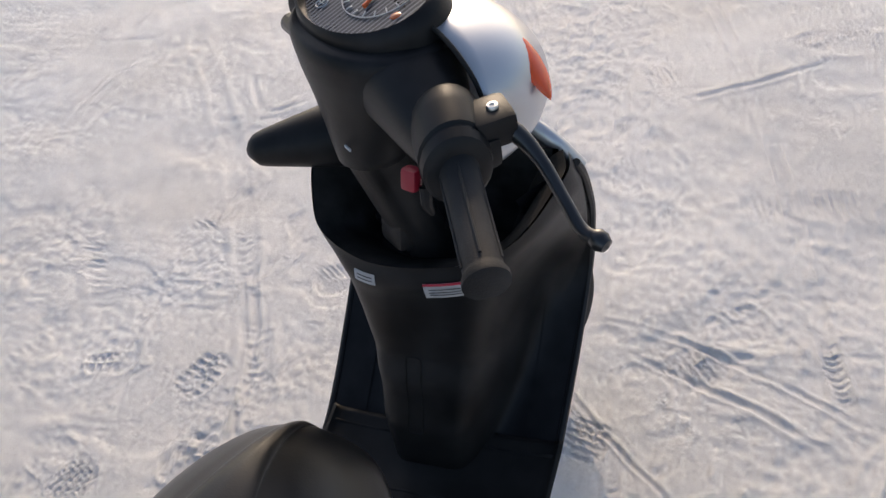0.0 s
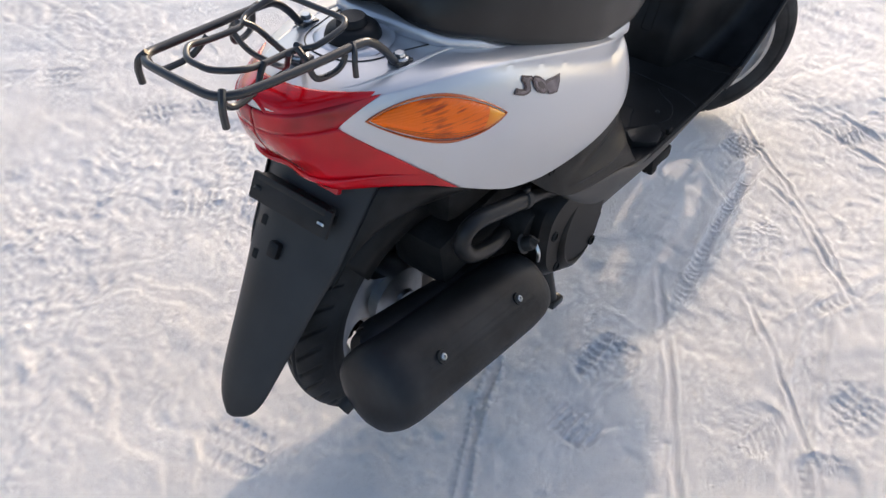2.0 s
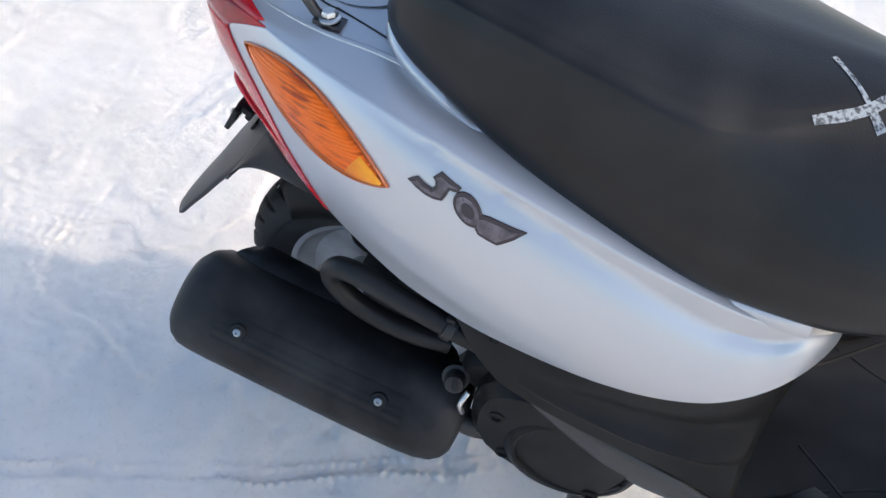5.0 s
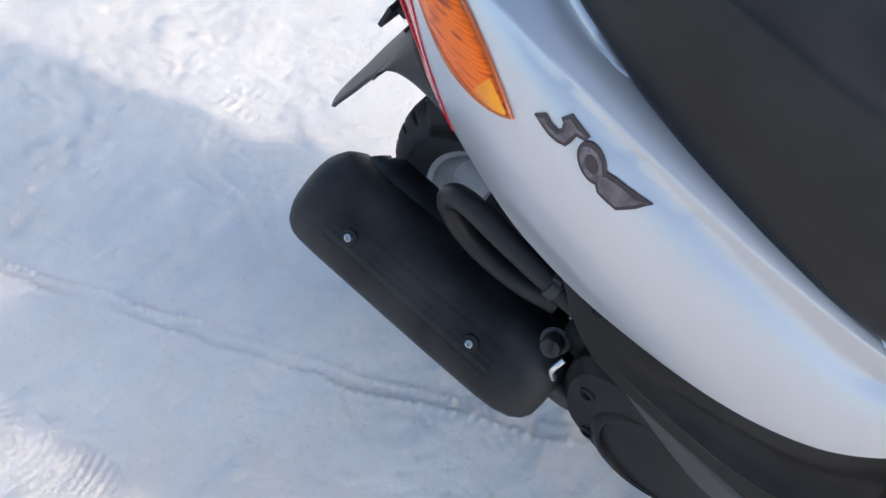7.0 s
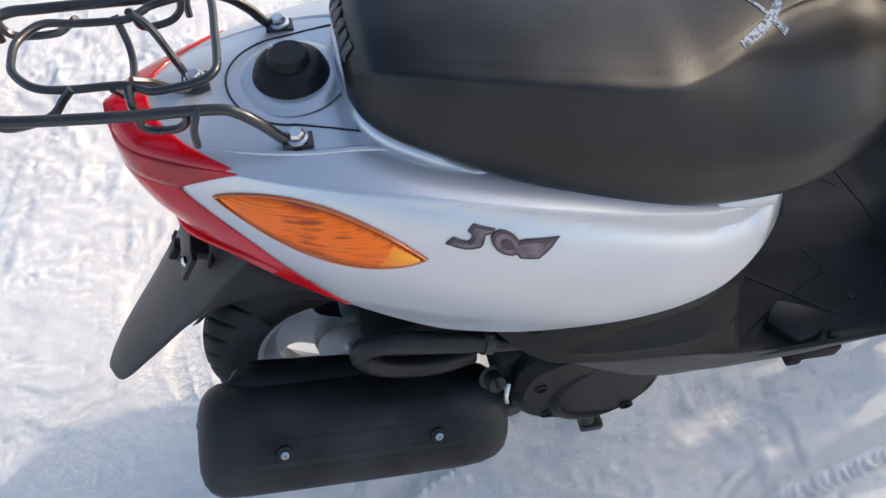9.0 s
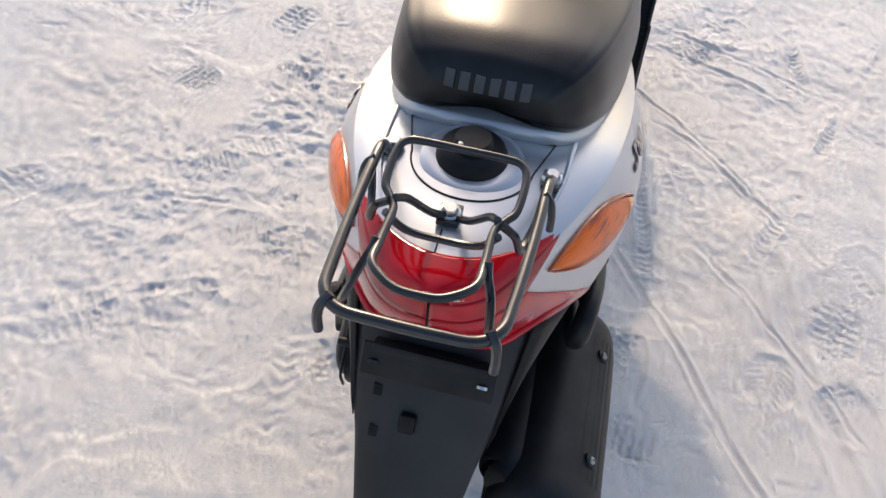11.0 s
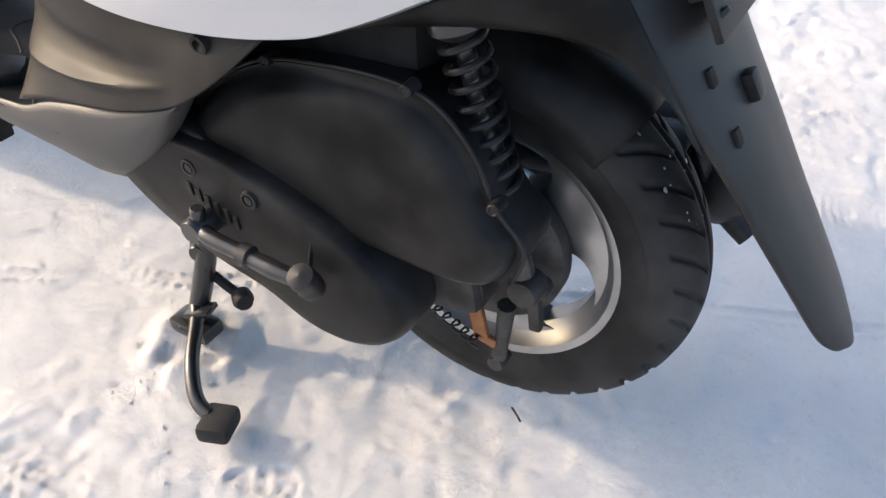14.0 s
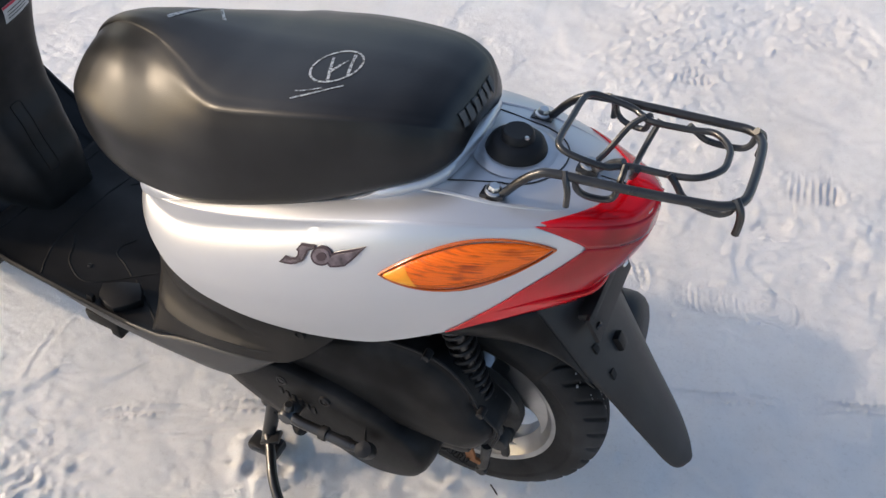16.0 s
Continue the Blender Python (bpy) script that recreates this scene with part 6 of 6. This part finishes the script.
part("pocket", grid(pocket, np.linspace(0, 1, 120), np.r_[np.linspace(0, 1, 18), np.linspace(1, 2, 10)[1:]]), ENGINE, inner_panel, "deep dark open pocket")
slot_pts = [shield_in(v + 0.055 + 0.07, z) - Vector((0.0004, 0, 0)) for v, z in
            [(-0.11, z) for z in np.linspace(0.465, 0.355, 8)] + [(v, 0.352) for v in (-0.08, -0.03)] + [(0.0, z) for z in np.linspace(0.355, 0.465, 8)] + [(v, 0.468) for v in (-0.03, -0.08)]]
part("plug_seam", tube(slot_pts + slot_pts[:1], 0.0011, 6, 120), ENGINE, inner_panel, "outline of a narrow blanking plug")


def sticker(u0, u1, s0, s1, lift):
    """A patch on the pocket's flank; u along the lip, s downwards."""
    def at(u, s):
        return shield_column(u, s) - Vector((0.95, 0, -0.05)) * lift

    return grid(at, np.linspace(u0, u1, 10), np.linspace(s0, s1, 5))


warning = part("warning_label", sticker(0.515, 0.605, 0.055, 0.130, 0.0012), STICKER, inner_panel, "white warning label with red band")
part("label_band", sticker(0.515, 0.605, 0.055, 0.066, 0.0018), STICKER_RED, warning)
part("label_bar", joined(*[sticker(0.525, 0.590, s, s + 0.005, 0.0018) for s in (0.080, 0.095, 0.110)]), PRINT, warning)
second = part("small_label", sticker(0.365, 0.415, 0.040, 0.085, 0.0012), STICKER, inner_panel, "small white label")
part("label_bar", joined(*[sticker(0.372, 0.408, s, s + 0.005, 0.0018) for s in (0.052, 0.066)]), PRINT, second)
rim_top = [shield_out(v, spl([(0, 0.76), (0.5, 0.755), (0.85, 0.715), (1.0, 0.670)], abs(v))) for v in np.linspace(-1, 0.9, 40)]
part("shell_rim", tube(rim_top, 0.010, 10, 90), SILVER, inner_panel, "rolled silver edge of the front shell")
# horn-shaped upper corner with a slot, left
horn = part("corner_horn", tube([(0.970, 0.110, 0.722), (0.950, 0.145, 0.724), (0.934, 0.180, 0.724), (0.924, 0.208, 0.722), (0.920, 0.220, 0.720)], 0.02, 16, 30, radii=[0.044, 0.036, 0.028, 0.021, 0.008]), PLASTIC, inner_panel, "black moulded upper corner of the leg shield")
part("horn_slot", block((0.912, 0.196, 0.716), (0.004, 0.020, 0.010), (20, 0, 20), 0.3), ENGINE, horn)

# ---- handlebar, turned with the front wheel
HEAD = Vector((0.876, 0.001, -0.003))
bar_turn = Matrix.Translation(HEAD) @ pose(0, 0, 0, 0, 0, STEER)
handlebar = part("handlebar", placed(rod((-0.030, -0.20, 0.876), (-0.030, 0.12, 0.900), 0.011), bar_turn), TUBE, scooter, "turned handlebar with black covers")


def cover_ring(l):
    f, z, rf, rz = spl([(-0.185, -0.026, 0.878, 0.024, 0.022), (-0.15, -0.016, 0.880, 0.034, 0.030), (-0.10, -0.002, 0.886, 0.046, 0.042), (-0.05, 0.004, 0.890, 0.050, 0.046), (0.0, 0.006, 0.892, 0.050, 0.046),
                        (0.05, 0.010, 0.894, 0.046, 0.042), (0.10, 0.016, 0.898, 0.036, 0.034), (0.15, 0.010, 0.902, 0.028, 0.026), (0.185, 0.0, 0.905, 0.022, 0.020)], l)
    return [Vector((f + rf * math.copysign(abs(math.cos(a)) ** 0.8, math.cos(a)), l, z + rz * math.copysign(abs(math.sin(a)) ** 0.8, math.sin(a)))) for a in np.linspace(0, 2 * math.pi, 37)[:-1]]


bar_cover = part("bar_cover", placed(loft([cover_ring(l) for l in np.linspace(-0.185, 0.140, 36)]), bar_turn), PLASTIC, handlebar, "black plastic rear handlebar cover", sharp=60)
column = []
for z, f, rf, rl in ((0.929, 0.006, 0.066, 0.100), (0.925, 0.005, 0.070, 0.106), (0.914, 0.003, 0.070, 0.106), (0.89, -0.002, 0.064, 0.095), (0.86, -0.008, 0.055, 0.077), (0.83, -0.015, 0.047, 0.058),
                     (0.80, -0.020, 0.041, 0.046), (0.787, -0.021, 0.039, 0.043), (0.783, -0.020, 0.034, 0.037), (0.70, 0.0, 0.032, 0.036), (0.60, 0.03, 0.030, 0.034)):
    column.append([Vector((f + rf * math.cos(a), rl * math.sin(a), z)) for a in np.linspace(0, 2 * math.pi, 33)[:-1]])
part("column_cover", placed(loft(column), bar_turn), PLASTIC, handlebar, "black steering column cover", sharp=48)
part("column_box", placed(block((-0.006, 0.0, 0.668), (0.040, 0.046, 0.044), (0, 10, 0)), bar_turn), PLASTIC, handlebar)


cowl_rings = []
for l in np.linspace(-0.168, 0.168, 45):
    k = max(0.0, 1 - abs(l / 0.170) ** 3.2) ** 0.5
    cowl_rings.append([Vector((0.020 + (0.125 * k + 0.006) * math.sin(a) ** 0.9 if a < math.pi else 0.020, l, 0.862 + (0.078 * k + 0.006) * math.cos(a))) for a in np.linspace(0.02, math.pi - 0.02, 22)])
part("front_cowl", placed(loft(cowl_rings, closed=False), bar_turn), SILVER, handlebar, "silver painted headlight cowl", thick=0.003)
part("cowl_seam", placed(tube([(0.022, l, 0.8635 + (0.078 * max(0.0, 1 - abs(l / 0.170) ** 3.2) ** 0.5 + 0.0065)) for l in np.linspace(-0.166, 0.166, 40)], 0.0022, 6, 90), bar_turn), ENGINE, handlebar, "dark joint behind the cowl")
part("headlight", placed(lathe([(0.0001, 0.020), (0.030, 0.018), (0.052, 0.010), (0.060, 0.0)], (0.122, 0, 0.868), (1, 0, -0.05), 32), bar_turn), CHROME, handlebar, "headlight lens")
for sgn in (1, -1):
    flank_long = Vector((-0.004, sgn * 0.026, -0.022)).normalized()
    flank_out = Vector((0.35, sgn * 0.70, 0.62)).normalized()
    flank_wide = flank_long.cross(flank_out).normalized()
    lens_c = Vector((0.093, sgn * 0.142, 0.890))
    f_ind = grid(lambda u, v: lens_c + flank_long * 0.036 * u + flank_wide * 0.015 * v * max(0.0, 1 - abs(u) ** 2.2) + flank_out * 0.006 * math.sqrt(max(0.0, 1 - u * u)) * math.sqrt(max(0.0, 1 - v * v)), np.linspace(-1, 1, 21), np.linspace(-1, 1, 13))
    part("front_indicator", placed(f_ind, bar_turn), ORANGE, handlebar, "orange front indicator lens")
    raise_left = 0.0 if sgn < 0 else 0.075
    way = Vector((-0.052, sgn * 0.115, -0.018))
    g0 = Vector((-0.034, sgn * 0.203, 0.882 + raise_left))
    part("switch_box", placed(joined(loft([[g0 - way.normalized() * h + 1.0 * (rr * math.cos(a) * Vector((0.9, 0.35 * sgn, 0)) + rr * 1.1 * math.sin(a) * Vector((0, 0, 1))) for a in np.linspace(0, 2 * math.pi, 25)[:-1]]
                                           for h, rr in ((-0.013, 0.020), (-0.012, 0.027), (-0.009, 0.0305), (0.000, 0.0320), (0.002, 0.0300), (0.006, 0.0300), (0.008, 0.0325), (0.034, 0.0335), (0.052, 0.0325), (0.058, 0.030), (0.060, 0.022))])), bar_turn), PLASTIC, handlebar, "black switch housing", sharp=32)
    grip = part("grip", placed(tube([g0 + way * k for k in (0.0, 0.06, 0.10, 0.5, 0.9, 0.93, 0.96, 1.0, 1.01)], 0.0165, 20, straight=True, radii=[0.021, 0.021, 0.0170, 0.0160, 0.0160, 0.0170, 0.0190, 0.0190, 0.014]), bar_turn), RUBBER, handlebar, "ribbed black rubber grip")
    for k in range(5):
        a = radians(20 + 72 * k)
        off = Vector((math.cos(a) * 0.9, math.cos(a) * 0.4 * sgn, math.sin(a))) * 0.0165
        part("grip_rib", placed(tube([g0 + way * k2 + off for k2 in (0.14, 0.5, 0.88)], 0.0014, 6, 12), bar_turn), RUBBER, grip)
    lever = part("brake_lever", placed(tube([(x, sgn * y, z + raise_left) for x, y, z in ((0.006, 0.192, 0.896), (0.020, 0.212, 0.888), (0.024, 0.240, 0.872), (0.020, 0.275, 0.852), (0.016, 0.300, 0.840), (0.019, 0.316, 0.837))], 0.006, 12, 60,
                                            radii=[0.0095, 0.0085, 0.006, 0.0055, 0.0058, 0.0066]), bar_turn), TUBE, handlebar, "black brake lever with ball end")
    part("lever_ball", placed(lathe([(0.0001, 0.010), (0.006, 0.008), (0.0088, 0.002), (0.0085, -0.004), (0.005, -0.009)], (0.020, sgn * 0.318, 0.8365 + raise_left), (0.1, sgn, -0.2), 16), bar_turn), TUBE, lever)
    part("lever_perch", placed(joined(block((0.008, sgn * 0.194, 0.896 + raise_left), (0.038, 0.042, 0.030), (0, 0, sgn * 15), 0.25), block((-0.010, sgn * 0.200, 0.880 + raise_left), (0.034, 0.030, 0.030), (0, 0, sgn * 10), 0.25)), bar_turn), PLASTIC, lever)
    part("perch_screw", placed(screw_head((0.010, sgn * 0.197, 0.9118 + raise_left), (0, 0, 1), 0.0055), bar_turn), CHROME, lever, "bright crosshead screw")
part("start_switch", placed(block((-0.064, -0.176, 0.868), (0.012, 0.016, 0.020), (0, 15, 20), 0.25), bar_turn), SWITCH_RED, handlebar, "red starter switch")
part("horn_lever", placed(tube([(-0.058, -0.188, 0.862), (-0.062, -0.192, 0.848), (-0.060, -0.196, 0.838)], 0.005, 8, radii=[0.006, 0.005, 0.002]), bar_turn), PLASTIC, handlebar)
part("column_mark", placed(block((-0.0600, -0.030, 0.822), (0.002, 0.012, 0.0035), (0, 0, 0), 0.3), bar_turn), DIAL_MARK, handlebar, "small pale lettered bar")

# instrument: tilted dial under a clear cover
dial_m = bar_turn @ Matrix.Translation((0.010, 0.008, 0.957)) @ pose(0, 0, 0, 0, -15, 0) @ Matrix.Diagonal((1.15, 1.22, 1.15, 1.0))


def oval(k, h, n=48):
    return [Vector((0.050 * k * math.sin(a), 0.072 * k * math.cos(a), h)) for a in np.linspace(0, 2 * math.pi, n + 1)[:-1]]


meter = part("meter", placed(loft([oval(1.20, -0.055), oval(1.16, -0.012), oval(1.10, -0.002), oval(1.04, 0.000), oval(1.0, -0.004), oval(0.98, -0.010), oval(0.02, -0.010)], caps=False), dial_m), PLASTIC, handlebar, "black meter housing", sharp=50)
dial = part("dial", placed(loft([oval(0.985, -0.0095), oval(0.6, -0.0092), oval(0.01, -0.009)], caps=False), dial_m), DIAL, handlebar, "dark striped speedometer dial")
stripes = []
for k in range(-15, 16):
    y = k * 0.0046
    half = 0.047 * math.sqrt(max(0, 1 - (y / 0.070) ** 2))
    if half > 0.008:
        stripes.append(grid(lambda u, v: Vector((u, y + v, -0.0084)), (-half, half), (-0.0009, 0.0009)))
part("dial_stripes", placed(joined(*stripes), dial_m), material("dial_stripe", (0.13, 0.14, 0.16), rough=0.4), dial, "fine grey stripes")
scale = [tube([(0.010 + 0.034 * math.sin(a), 0.036 * math.cos(a) - 0.010, -0.0075) for a in np.linspace(2.0, 5.6, 24)], 0.0006, 4, 40, )]
for a in np.linspace(2.0, 5.6, 12):
    scale.append(rod((0.010 + 0.027 * math.sin(a), 0.029 * math.cos(a) - 0.010, -0.0075), (0.010 + 0.033 * math.sin(a), 0.035 * math.cos(a) - 0.010, -0.0075), 0.0007, 4))
part("dial_scale", placed(joined(*scale), dial_m), DIAL_MARK, dial, "pale dial marks")
part("needle", placed(tube([(0.030, -0.004, -0.0065), (0.002, -0.012, -0.0065), (-0.012, -0.016, -0.0065)], 0.0012, 6, 12, radii=[0.0007, 0.0012, 0.0020]), dial_m), NEEDLE, dial, "orange pointer")
part("emblem", placed(joined(lathe([(0.0050, 0.0), (0.0058, 0.0006), (0.0064, 0.0)], (-0.028, 0.030, -0.0082), (0, 0, 1), 24), rod((-0.032, 0.030, -0.008), (-0.024, 0.030, -0.008), 0.0005, 4), rod((-0.028, 0.026, -0.008), (-0.028, 0.034, -0.008), 0.0005, 4)), dial_m), DIAL_MARK, dial)
part("warning_lamp", placed(lathe([(0.0001, 0.001), (0.004, 0.0006), (0.005, 0)], (-0.004, -0.050, -0.0085), (0, 0, 1), 16), dial_m), AMBER_EDGE, dial)

# ---- small things on the snow
twig = part("twig", tube([(-0.058, 0.033, 0.004), (-0.051, 0.029, 0.007), (-0.041, 0.021, 0.005)], 0.0013, 6), TWIG, None)
tagged(twig, "tiny dark twig lying on the snow", "twig")
